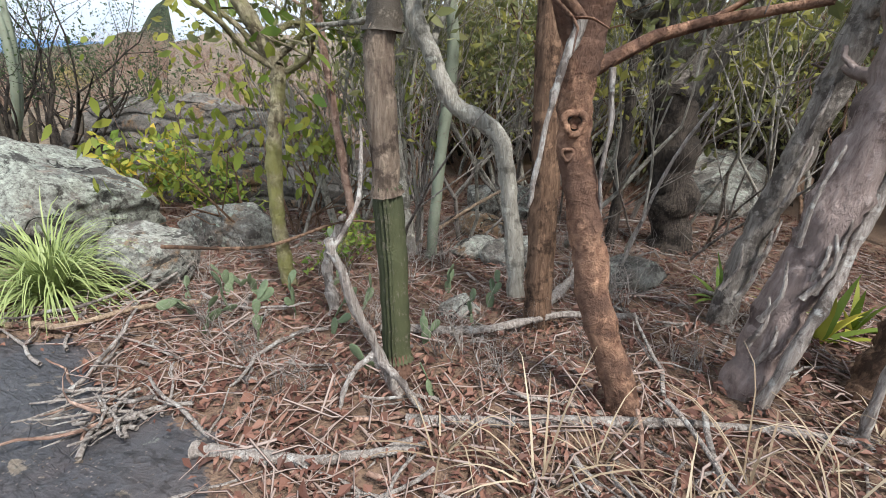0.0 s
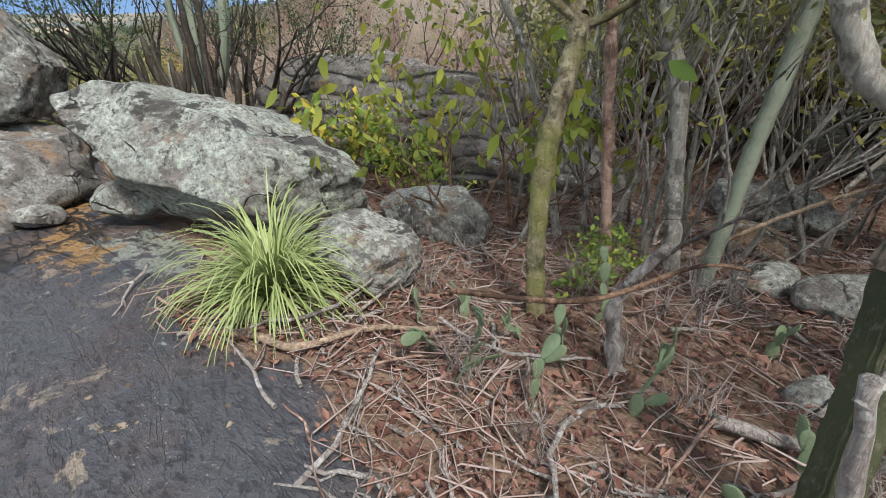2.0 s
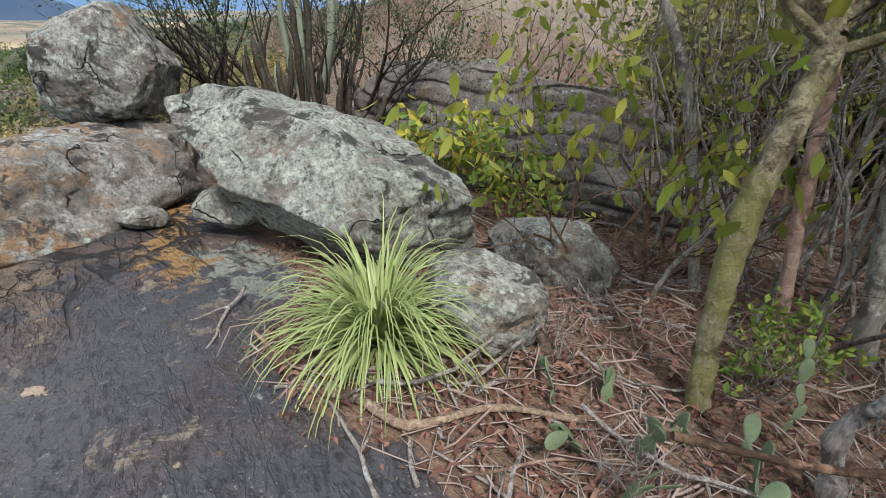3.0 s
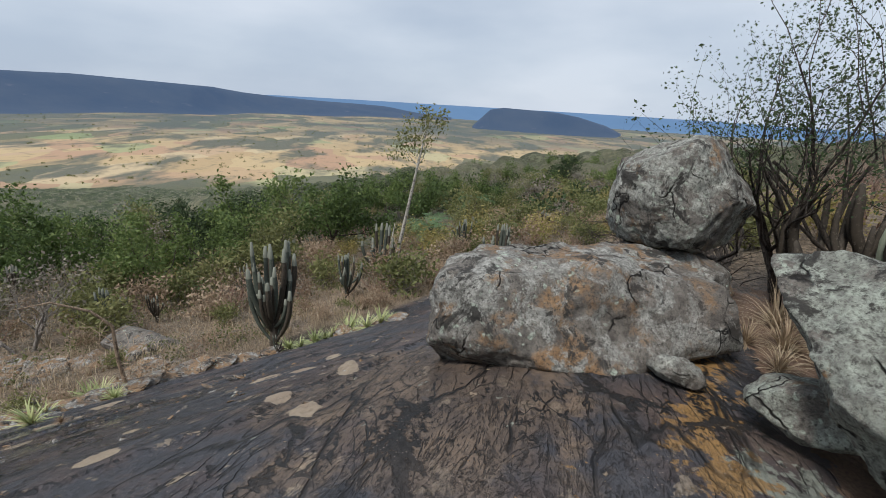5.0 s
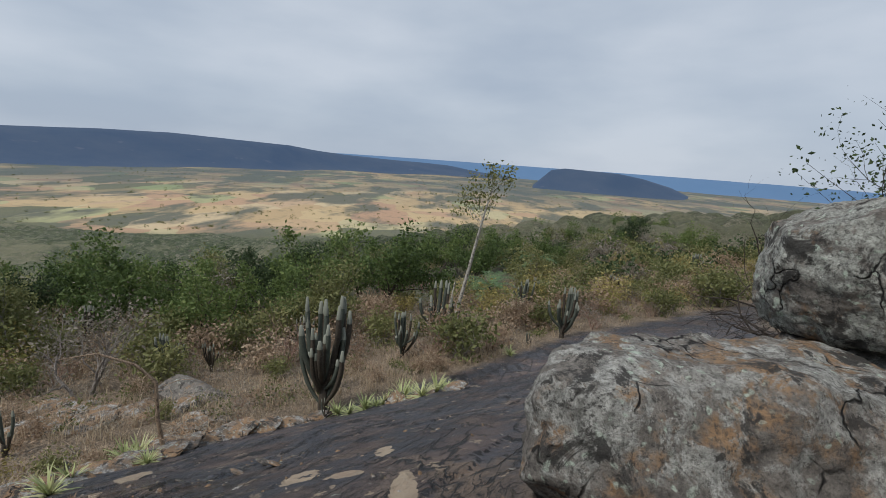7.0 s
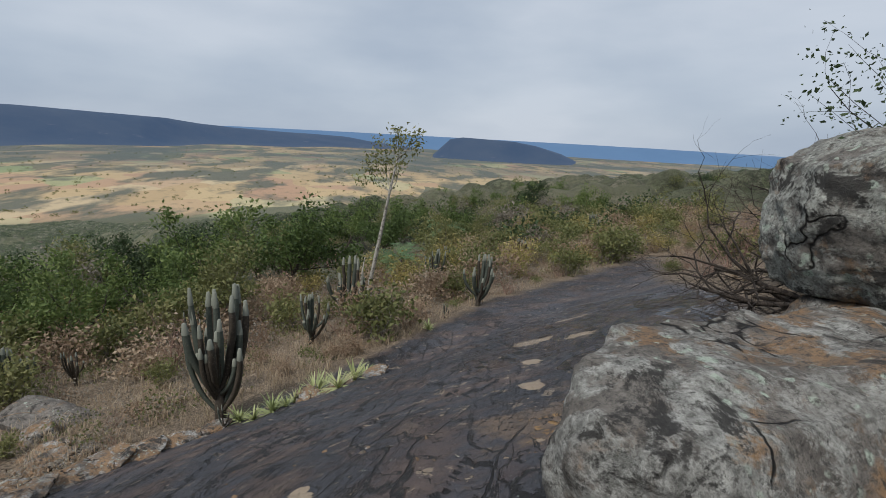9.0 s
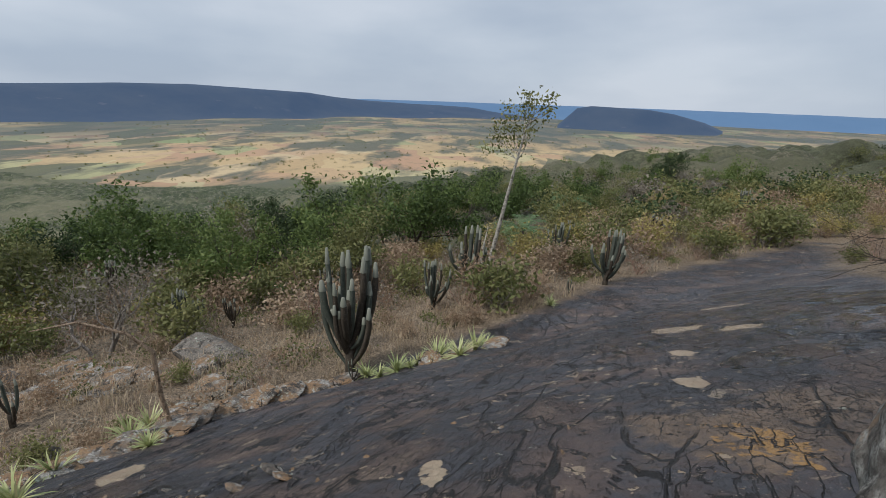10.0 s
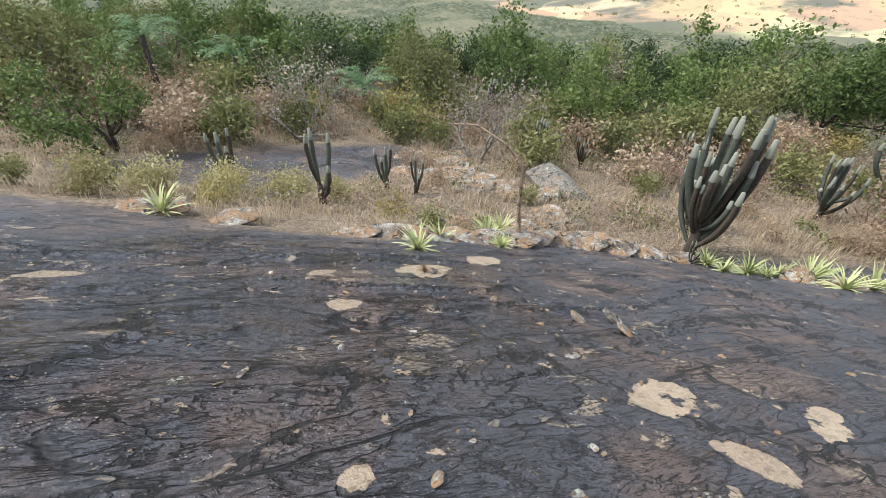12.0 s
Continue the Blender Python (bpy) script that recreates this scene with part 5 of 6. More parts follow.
tuft_red = rosette("red_grass_tuft", 86, 90, 0.11, 0.003, LEAF_DRY, "small reddish-brown grass tuft on the slab", "grass", "", 0.4, 1.1, 4)
plant_at(tuft_red, -8.3, -2.4)


# ---- the thicket on the hilltop ----
rnd = random.Random(91)


def crooked(pts, r0, r1, seed, steps=26, rough=0.09):
    """A smooth path through pts with an uneven, tapering radius."""
    r_ = random.Random(seed)
    pts = [tipped(p) for p in pts]
    out, radii = [], []
    n = len(pts) - 1
    for k in range(steps + 1):
        f = k / steps * n
        i0 = min(int(f), n - 1)
        w = f - i0
        p0, p1, p2, p3 = pts[max(0, i0 - 1)], pts[i0], pts[i0 + 1], pts[min(n, i0 + 2)]
        q = 0.5 * ((2 * p1) + (p2 - p0) * w + (2 * p0 - 5 * p1 + 4 * p2 - p3) * w * w + (3 * p1 - p0 - 3 * p2 + p3) * w ** 3)
        out.append(q + Vector((r_.gauss(0, 1), r_.gauss(0, 1), 0)) * r0 * rough * 0.5)
        radii.append((r0 + (r1 - r0) * k / steps) * r_.uniform(1 - rough, 1 + rough) * (1.25 if k == 0 else 1))
    return out, radii


def trunk(name, pts, r0, r1, bark, label, seed, twigs=5, leaves=0, leaf=None, leaf_size=0.06, ribs=0, twig_len=0.9, category="tree", droop=0.0):
    """A single trunk along pts that goes on up out of reach, with branches near its top."""
    r_ = random.Random(seed)
    root = thing(name, label, category)
    pts = [Vector(p) for p in pts]
    way = (pts[-1] - pts[-2]).normalized()
    pts = [pts[0] - Vector((0, 0, 0.12))] + pts + [pts[-1] + way * 0.6 + Vector((r_.gauss(0, 0.1), r_.gauss(0, 0.1), 0.3)), pts[-1] + way * 1.1 + Vector((r_.gauss(0, 0.2), r_.gauss(0, 0.2), 0.9))]
    path, radii = crooked(pts, r0, r1, seed, 70, 0.06)
    part("trunk", Shape().tube(path, radii, 16 if ribs else 18, ribs, 0.22, True, 0.06 if ribs else 0.30).mesh("trunk", bark), root)
    if twigs:
        s, tips = Shape(), []
        for k in range(twigs):
            at = path[r_.randrange(len(path) * 3 // 5, len(path))]
            a = r_.uniform(0, 6.28)
            grow(r_, s, at, (math.cos(a), math.sin(a), 0.5), twig_len * r_.uniform(0.6, 1.2), r1 * 0.5, 2, 3, 0.3, 0.05, 0.62, 0.8, 5, tips)
        tagged(part("branchwork", s.mesh("branchwork", bark), root), kind="stuff")
        if leaves:
            g_ = np.random.default_rng(seed)
            base_ = np.array([tuple(t) for t in tips])
            part("leaves", blade_leaves("leaves", base_[g_.integers(0, len(base_), leaves)] + g_.normal(size=(leaves, 3)) * 0.08, leaf_size, leaf, seed, 1.8, droop), root)
    return root


# columnar cactus with a green ribbed foot and old red-brown bark above
old = thing("tree_cactus", "tall ribbed green cactus trunk with peeling grey-brown bark above", "cactus")
part("foot", Shape().tube([tipped(q) for q in ((-0.36, 2.14, -0.1), (-0.38, 2.13, 0.06), (-0.39, 2.13, 0.20))], [0.075, 0.07, 0.058], 14).mesh("foot", BARK_FLAKY), old)
p_, r_ = crooked([(-0.39, 2.13, 0.16), (-0.40, 2.13, 0.62), (-0.42, 2.13, 1.02)], 0.068, 0.066, 2, 22, 0.04)
part("ribbed_stem", Shape().tube(p_, r_, 40, 10, 0.30).mesh("ribbed_stem", CACTUS_GREEN), old, "green ribbed stem")
p_, r_ = crooked([(-0.42, 2.13, 0.98), (-0.44, 2.12, 1.5), (-0.42, 2.13, 1.68)], 0.064, 0.058, 3, 14, 0.08)
part("bark", Shape().tube(p_, r_, 20, 10, 0.10).mesh("bark", BARK_UMBER), old, "peeling grey-brown bark")
p_, r_ = crooked([(-0.42, 2.13, 1.64), (-0.41, 2.13, 1.9), (-0.36, 2.16, 2.6), (-0.3, 2.2, 3.4)], 0.075, 0.05, 4, 16, 0.12)
part("upper_stem", Shape().tube(p_, r_, 14, 7, 0.16).mesh("upper_stem", CACTUS_DARK), old)

# leaning trunk with a knot hole
hollow = trunk("hollow_tree", [(0.66, 1.89, 0.06), (0.50, 1.95, 0.50), (0.42, 1.99, 0.89), (0.35, 2.02, 1.25), (0.35, 2.01, 1.52), (0.38, 2.0, 1.73)], 0.064, 0.072, BARK_FLAKY, "leaning reddish flaky trunk with a rotted knot hole", 6, 5, twig_len=1.0)
bm = bmesh.new()
for k in range(18):
    a = 6.283 * k / 18
    for q in range(8):
        b = 6.283 * q / 8
        rr = 0.038 + 0.015 * math.cos(b) + 0.006 * math.sin(3 * a)
        bm.verts.new((rr * math.cos(a), 0.018 * math.sin(b), rr * math.sin(a) * 1.05))
bm.verts.ensure_lookup_table()
for k in range(18):
    for q in range(8):
        bm.faces.new([bm.verts[i_] for i_ in (k * 8 + q, k * 8 + (q + 1) % 8, (k + 1) % 18 * 8 + (q + 1) % 8, (k + 1) % 18 * 8 + q)])
me = bpy.data.meshes.new("knot_rim")
bm.to_mesh(me)
bm.free()
me.shade_smooth()
me.materials.append(BARK_FLAKY)
rim = part("knot_rim", me, hollow, "swollen rim of a rotted knot")
rim.matrix_basis = HILL_TIP @ pose(0.33, 1.948, 1.30)
# Shallow knot hole coloured near-black: the shade of a deep hollow painted in.
HOLLOW_DARK = bark_paint("knot_dark", (0.008, 0.007, 0.006), (0.02, 0.016, 0.013))
pit = part("knot_hole", Shape().tube([(0, -0.012, 0), (0, 0.0, 0), (0, 0.03, 0)], [0.024, 0.030, 0.034], 14).mesh("knot_hole", HOLLOW_DARK), rim, "rotted hole, its dark depth painted black")
rim2 = part("knot_rim", me, hollow, "small swollen knot")
rim2.matrix_basis = HILL_TIP @ pose(0.315, 1.955, 1.18) @ Matrix.Diagonal((0.55, 0.8, 0.55, 1))
strip = thing("dead_strip", "splintered pale dead branch hanging beside a trunk", "branch")
p_, r_ = crooked([(0.32, 1.94, 1.66), (0.27, 1.93, 1.5), (0.23, 1.9, 1.36), (0.19, 1.9, 1.15), (0.17, 1.9, 0.98)], 0.020, 0.008, 5, 14, 0.3)
part("wood", Shape().tube(p_, r_, 6).mesh("wood", DRIFTWOOD), strip)
p_, r_ = crooked([(0.46, 1.98, 1.5), (0.47, 1.95, 1.3), (0.45, 1.95, 1.1), (0.48, 1.97, 0.9)], 0.012, 0.006, 6, 10, 0.3)
part("wood", Shape().tube(p_, r_, 5).mesh("wood", DRIFTWOOD), strip)

trunk("tree_cactus", [(0.39, 2.76, 0.05), (0.38, 2.77, 1.02), (0.35, 2.77, 1.89)], 0.085, 0.075, BARK_BROWN, "old ribbed brown cactus trunk standing in leaf litter", 7, 0, ribs=8, category="cactus")
trunk("pale_tree", [(0.32, 3.22, 0.05), (0.26, 3.22, 0.58), (0.15, 3.24, 1.15), (-0.16, 3.28, 1.39), (-0.31, 3.30, 1.70), (-0.44, 3.32, 1.99)], 0.062, 0.055, BARK_PALE, "pale crooked trunk with a sharp bend", 8, 6, 200, LEAF_OLIVE)
trunk("pale_cactus", [(-0.35, 4.05, 0.08), (-0.27, 4.04, 0.97), (-0.18, 4.02, 1.81)], 0.050, 0.048, CACTUS_PALE, "slim pale green cactus trunk leaning in the thicket", 9, 0, ribs=8, category="cactus")
trunk("grey_tree", [(-0.53, 4.16, 0.07), (-0.61, 4.18, 0.64), (-0.70, 4.21, 1.26), (-0.89, 4.26, 1.81)], 0.060, 0.045, BARK_PALE, "slim grey trunk with short dead twigs", 10, 7, 160, LEAF_OLIVE)
trunk("mossy_tree", [(-1.33, 3.26, 0.07), (-1.37, 3.26, 0.50), (-1.37, 3.26, 0.97), (-1.32, 3.26, 1.30), (-1.29, 3.26, 1.59), (-1.34, 3.26, 1.69)], 0.052, 0.048, BARK_MOSS, "slim mossy green-brown trunk forking overhead", 11, 8, 180, LEAF_TURNING, 0.07, droop=0.7)
trunk("leaning_tree", [(1.27, 2.10, 0.05), (1.35, 2.05, 0.59), (1.41, 2.01, 0.95), (1.50, 1.97, 1.55)], 0.10, 0.09, BARK_PEEL, "thick leaning trunk with grey peeling bark", 12, 6)
trunk("leaning_tree", [(1.51, 2.79, 0.07), (1.58, 2.75, 0.63), (1.69, 2.69, 1.11), (1.80, 2.62, 1.74)], 0.075, 0.065, BARK_GREY, "grey leaning trunk in the thicket", 13, 6)
trunk("dark_trunk", [(1.84, 2.0, 0.06), (2.0, 2.05, 0.5), (2.15, 2.1, 1.1)], 0.15, 0.12, BARK_BROWN, "dark thick trunk rising from leaf litter", 14, 5)
trunk("grey_tree", [(-1.34, 4.73, 0.06), (-1.68, 4.64, 1.35), (-2.0, 4.55, 2.06)], 0.040, 0.03, BARK_PALE, "slim pale leaning stem in the thicket", 15, 6, 120, LEAF_OLIVE)
trunk("grey_tree", [(-0.95, 3.97, 0.07), (-1.06, 3.94, 0.86), (-1.16, 3.92, 1.72), (-1.20, 3.91, 2.11)], 0.036, 0.028, BARK_RED, "slim brown stem in the thicket", 16, 6, 120, LEAF_OLIVE)
# torn strips of pale bark on the leaning trunks
r4 = random.Random(44)
for foot, head in (((1.24, 2.02, 0.25), (1.44, 1.90, 1.5)), ((1.49, 2.72, 0.3), (1.74, 2.58, 1.5))):
    a_, b_ = Vector(foot), Vector(head)
    for k in range(7):
        f = r4.uniform(0.0, 0.75)
        p_, q_ = a_.lerp(b_, f), a_.lerp(b_, f + r4.uniform(0.18, 0.32))
        off = Vector((r4.uniform(-0.09, 0.09), r4.uniform(-0.05, 0.0), 0))
        bow = Vector((r4.gauss(0, 0.018), -0.02 - 0.03 * r4.random(), 0))
        path_, rr_ = crooked([p_ + off, p_.lerp(q_, 0.5) + off + bow, q_ + off], 0.014, 0.006, 400 + k, 12, 0.15)
        tagged(new("bark_strip", Shape().tube(path_, rr_, 6).mesh("bark_strip", DRIFTWOOD)), "pale torn strip of bark on a leaning trunk", "bark", "torn bark strips")

# splintered grey snag beside the cactus
snag = thing("dead_snag", "weathered grey forked dead branch standing in the litter", "branch")
for pts_, a_, b_ in (([(-0.36, 2.0, 0.02), (-0.44, 1.95, 0.28), (-0.52, 1.86, 0.55), (-0.60, 1.80, 0.86)], 0.028, 0.016), ([(-0.44, 1.95, 0.26), (-0.33, 1.86, 0.20), (-0.22, 1.82, 0.05)], 0.020, 0.010), ([(-0.46, 1.94, 0.30), (-0.56, 1.88, 0.22), (-0.62, 1.84, 0.04)], 0.016, 0.008), ([(-0.60, 1.80, 0.80), (-0.5, 1.9, 1.0), (-0.52, 2.1, 1.3)], 0.012, 0.006)):
    p_, r_ = crooked(pts_, a_, b_, 21, 12, 0.28)
    part("wood", Shape().tube(p_, r_, 7).mesh("wood", DRIFTWOOD), snag)

# slim bare stems in the middle distance
slim = tree("slim_stem", 97, 3.2, 0.020, BARK_PALE, LEAF_OLIVE, 0.05, 60, "slim pale bare stem rising through the thicket", 1, 3, 3, 0.2, 0.2, "sapling", "thicket saplings", 0.7)
slim2 = tree("slim_stem", 98, 3.0, 0.016, BARK_GREY, LEAF_OLIVE, 0.05, 60, "slim grey bare stem rising through the thicket", 2, 3, 3, 0.2, 0.2, "sapling", "thicket saplings", 0.6)
slim_spots = [(-0.7 + rnd.gauss(0, 0.35), 4.2 + abs(rnd.gauss(0, 0.7))) for _ in range(20)] + [(rnd.uniform(0.4, 2.8), rnd.uniform(3.6, 5.6)) for _ in range(12)]
for k, (x, y) in enumerate(slim_spots):
    tpl = (slim, slim2)[k % 2]
    plant_at(tpl if k < 2 else copy_thing(tpl, Matrix()), x, y, rnd.uniform(0, 360), rnd.uniform(0.7, 1.15), 0.05, (rnd.uniform(-13, 13), rnd.uniform(-13, 13)))

# palm with grey leaf bases
pt = thing("boot_palm", "dark palm trunk topped by a fan of grey old leaf bases", "palm")
p_, r_ = crooked([(1.95, 4.5, -0.1), (1.92, 4.5, 0.08), (1.85, 4.55, 0.83), (1.80, 4.57, 1.5)], 0.19, 0.20, 31, 30, 0.16)
part("trunk", Shape().tube(p_, r_, 12).mesh("trunk", BARK_DARK), pt)
for k in range(16):
    a = 6.283 * k / 16 + rnd.uniform(-0.15, 0.15)
    z = 1.25 + 0.05 * k
    o = Vector((math.cos(a), math.sin(a), 0))
    p0 = tipped((1.80, 4.57, z))
    s = Shape()
    pts_ = [p0 + o * 0.12, p0 + o * 0.24 + Vector((0, 0, 0.35)), p0 + o * 0.42 + Vector((0, 0, 0.85)), p0 + o * 0.7 + Vector((0, 0, 1.5))]
    s.blade(pts_, [0.10, 0.085, 0.06, 0.03], Vector((-math.sin(a), math.cos(a), 0)))
    s.blade([q + o * 0.03 for q in pts_], [0.085, 0.07, 0.05, 0.025], Vector((-math.sin(a), math.cos(a), 0)))
    part("leaf_base", s.mesh("leaf_base", BARK_GREY), pt)
boulder("termite_nest", tipped((1.32, 4.35, 2.22)), (0.17, 0.17, 0.16), 71, STONE_GREY, (0, 0, 0), 3, 4, 0.02, label="round grey termite nest in the branches", category="nest")
trunk("grey_tree", [(1.32, 4.42, 0.06), (1.36, 4.44, 1.0), (1.34, 4.42, 2.0)], 0.05, 0.05, BARK_DARK, "dark stem carrying a termite nest", 17, 4)

# background stems and leafy undergrowth
st_a = tree("thicket_sapling", 51, 3.6, 0.030, BARK_GREY, LEAF_OLIVE, 0.06, 420, "slim grey sapling in the thicket", 1, 3, 3, 0.22, 0.22, "sapling", "thicket saplings", 0.55)
st_b = tree("thicket_sapling", 52, 3.8, 0.034, BARK_PALE, LEAF_CANE, 0.055, 480, "pale sapling with fine yellow-green leaves", 2, 3, 3, 0.22, 0.24, "sapling", "thicket saplings", 0.5)
st_c = tree("thicket_sapling", 53, 3.4, 0.026, BARK_BROWN, LEAF_OLIVE, 0.06, 150, "thin brown nearly leafless sapling", 3, 3, 3, 0.2, 0.2, "sapling", "thicket saplings", 0.5)
th_a = tree("thicket_bush", 54, 4.2, 0.05, BARK_DARK, LEAF_OLIVE, 0.11, 2000, "dense olive-green thicket bush", 7, 3, 3, 0.33, 0.34, "bush", "thicket bushes", 0.42)
th_b = tree("thicket_bush", 55, 4.0, 0.05, BARK_DARK, LEAF_CANE, 0.085, 2300, "dense yellow-green thicket bush", 7, 3, 3, 0.33, 0.34, "bush", "thicket bushes", 0.42)
th_c = tree("bare_bush", 56, 3.0, 0.03, BARK_RED, LEAF_GREY, 0.05, 250, "bare brown twiggy bush", 8, 3, 4, 0.33, 0.2, "bush", "thicket bushes", 0.42)


def hill_spots(n, x0, x1, y0, y1, gap, ok):
    out = []
    for _ in range(n * 15):
        if len(out) == n:
            break
        x, y = rnd.uniform(x0, x1), rnd.uniform(y0, y1)
        if ok(x, y) and all((x - a) ** 2 + (y - b) ** 2 > gap * gap for a, b in out):
            out.append((x, y))
    return out


def clear_view(x, y):
    """Keeps the gap to the open sky beyond the boulders."""
    return math.degrees(math.atan2(-(x + 1.4), y - 1.1)) < 4


stems = hill_spots(54, -3.0, 6.0, 4.3, 10.0, 0.42, lambda x, y: math.degrees(math.atan2(-(x + 1.4), y - 1.1)) < 3 and not (1.0 < x < 2.6 and y < 5.2) and math.hypot(x - 3.4, y - 6.8) > 1.2)
copies(st_a, stems[0::3], rnd, (0.75, 1.2), 0.05, 9)
copies(st_b, stems[1::3], rnd, (0.75, 1.2), 0.05, 9)
copies(st_c, stems[2::3], rnd, (0.75, 1.2), 0.05, 12)
back = hill_spots(64, -6.0, 14.0, 8.2, 22.0, 1.25, clear_view)
copies(th_a, back[0::2], rnd, (0.8, 1.25), 0.1, 4)
copies(th_b, back[1::2], rnd, (0.8, 1.2), 0.1, 4)
flank = hill_spots(14, 2.6, 11.0, 0.5, 8.0, 1.3, lambda x, y: x > 3.0 + 0.2 * y)
copies(copy_thing(th_a, Matrix()), flank[0::2], rnd, (0.7, 1.1), 0.1, 4)
copies(copy_thing(st_c, Matrix()), flank[1::2], rnd, (0.8, 1.2), 0.1, 4)
bare = hill_spots(34, -26.0, -3.0, 8.5, 27.0, 1.3, lambda x, y: not clear_view(x, y) and -segment_side(np.array(x), np.array(y), LITTER_EDGE) > 1.4)
copies(th_c, bare, rnd, (0.55, 1.0), 0.1, 4)
behind = hill_spots(40, 3.0, 16.0, -16.0, 0.0, 1.8, lambda x, y: x + y * 0.2 > 3.5)
copies(copy_thing(th_a, Matrix()), behind, rnd, (0.8, 1.2), 0.1, 4)

# tree with columnar cacti behind the boulders
scrub = tree("scrub_tree", 61, 4.4, 0.05, BARK_DARK, LEAF_DARK, 0.028, 5200, "dark many-stemmed scrub tree with small sparse leaves", 5, 3, 3, 0.24, 0.09, "tree", "", 0.56)
plant_at(scrub, -6.35, 6.3, 40, 0.86)
scrub2 = copy_thing(scrub, Matrix())
plant_at(tagged(scrub2, "dark scrub tree with bare lower stems behind the boulders"), -5.7, 6.6, 190, 0.74)
dead = thing("dead_scrub_tree", "dark leafless spreading branches of a dead scrub tree", "tree")
r3 = random.Random(14)
for k in range(14):
    s = Shape()
    a = r3.uniform(2.5, 5.2)
    grow(r3, s, (r3.gauss(0, 0.12), r3.gauss(0, 0.12), -0.1), (math.cos(a) * 1.1, math.sin(a) * 1.1, r3.uniform(0.2, 0.95)), r3.uniform(1.1, 1.6), 0.045, 3, 4, 0.34, -0.05, 0.66, 0.7, 5)
    part("branch", s.mesh("branch", BARK_DARK), dead)
plant_at(dead, -8.2, 6.3, 0, 1.0)
plant_at(tagged(copy_thing(scrub, Matrix()), "dark leafy scrub tree beside the perched boulder"), -7.15, 6.15, 110, 0.8)
grey_col = cactus("columnar_cactus", 65, 9, 2.6, 0.075, CACTUS_PALE, "tall slim grey-green columnar cacti behind the boulders", 0.7, "columnar cacti", False)
plant_at(grey_col, -6.2, 6.2, 0)
dark_col = cactus("columnar_cactus", 66, 12, 1.5, 0.06, CACTUS_DARK, "low sprawling dark columnar cactus behind boulders", 1.0, "columnar cacti", False)
plant_at(dark_col, -6.5, 5.75, 70)
plant_at(copy_thing(dark_col, Matrix()), -5.6, 5.9, 170, 0.9)
for k, (x, y, h) in enumerate(((-7.0, 7.6, 3.2), (-5.0, 8.0, 3.0), (-4.2, 10.5, 3.5), (-8.6, 9.5, 3.4))):
    t_ = tree("bare_tree", 70 + k, h, 0.045, BARK_DARK, LEAF_DARK, 0.05, 130, "dark bare scrub tree on the hilltop", 3, 3, 3, 0.3, 0.2, "tree", "bare hilltop trees", 0.45)
    plant_at(t_, x, y, 50 * k)
soft = rosette("grass_tuft", 81, 120, 0.5, 0.006, GRASS_DRY, "dry grass tuft beside the perched boulder", "grass", "", 0.8, 1.0)
plant_at(soft, -6.0, 4.9)
for k, (x, y, s) in enumerate(((-5.6, 4.95, 0.9), (-5.25, 5.2, 1.1), (-6.5, 5.3, 1.0), (-5.9, 5.4, 1.2), (-5.0, 4.9, 0.7), (-6.1, 4.6, 0.6), (-5.6, 4.45, 0.6))):
    plant_at(copy_thing(soft, Matrix()), x, y, 50 * k, s)
plant_at(copy_thing(soft, Matrix()), -12.3, 9.2, 30, 1.0)
plant_at(copy_thing(soft, Matrix()), -13.4, 10.1, 80, 1.2)

# shrub with drooping yellow-green leaves
hang = thing("drooping_shrub", "shrub with large drooping yellow and green leaves", "shrub")
s, tips = Shape(), []
r3 = random.Random(17)
for k in range(7):
    a = r3.uniform(0, 6.28)
    bole = Shape()
    grow(r3, s, (r3.gauss(0, 0.1), r3.gauss(0, 0.1), -0.1), (math.cos(a) * 0.5, math.sin(a) * 0.5, 1), r3.uniform(0.8, 1.2), 0.014, 2, 3, 0.22, 0.05, 0.75, 0.7, 5, tips, bole)
    part("stem", bole.mesh("stem", BARK_BROWN), hang)
tagged(part("branchwork", s.mesh("branchwork", BARK_BROWN), hang), kind="stuff")
g = np.random.default_rng(6)
base = np.array([tuple(t) for t in tips])
base = base[base[:, 2] > 0.55]
part("leaves", blade_leaves("leaves", base[g.integers(0, len(base), 270)] + g.normal(size=(270, 3)) * 0.04, 0.056, LEAF_HANGING, 7, 1.9, 1.3), hang)
plant_at(hang, -2.05, 4.6, 0, 1.15)
plant_at(copy_thing(hang, Matrix()), -1.65, 4.75, 120, 1.05)
bright = tree("leafy_shrub", 64, 1.25, 0.014, BARK_BROWN, LEAF_TURNING, 0.075, 420, "bright green leafy shrub behind a boulder", 6, 2, 3, 0.34, 0.10, "shrub", "", 0.55)
plant_at(bright, -3.75, 5.5, 0, 1.0)
plant_at(copy_thing(bright, Matrix()), -1.0, 3.7, 90, 0.4)
plant_at(copy_thing(bright, Matrix()), -2.9, 5.2, 200, 0.7)

# the big soft tuft beside the round stone
tuft = rosette("long_grass_tuft", 82, 620, 0.80, 0.0066, GRASS_GREEN, "large tuft of long arching pale green leaves", "grass", "", 1.25, 0.95, 8, 130)
plant_at(tuft, -2.80, 2.93, 0, 1.05)
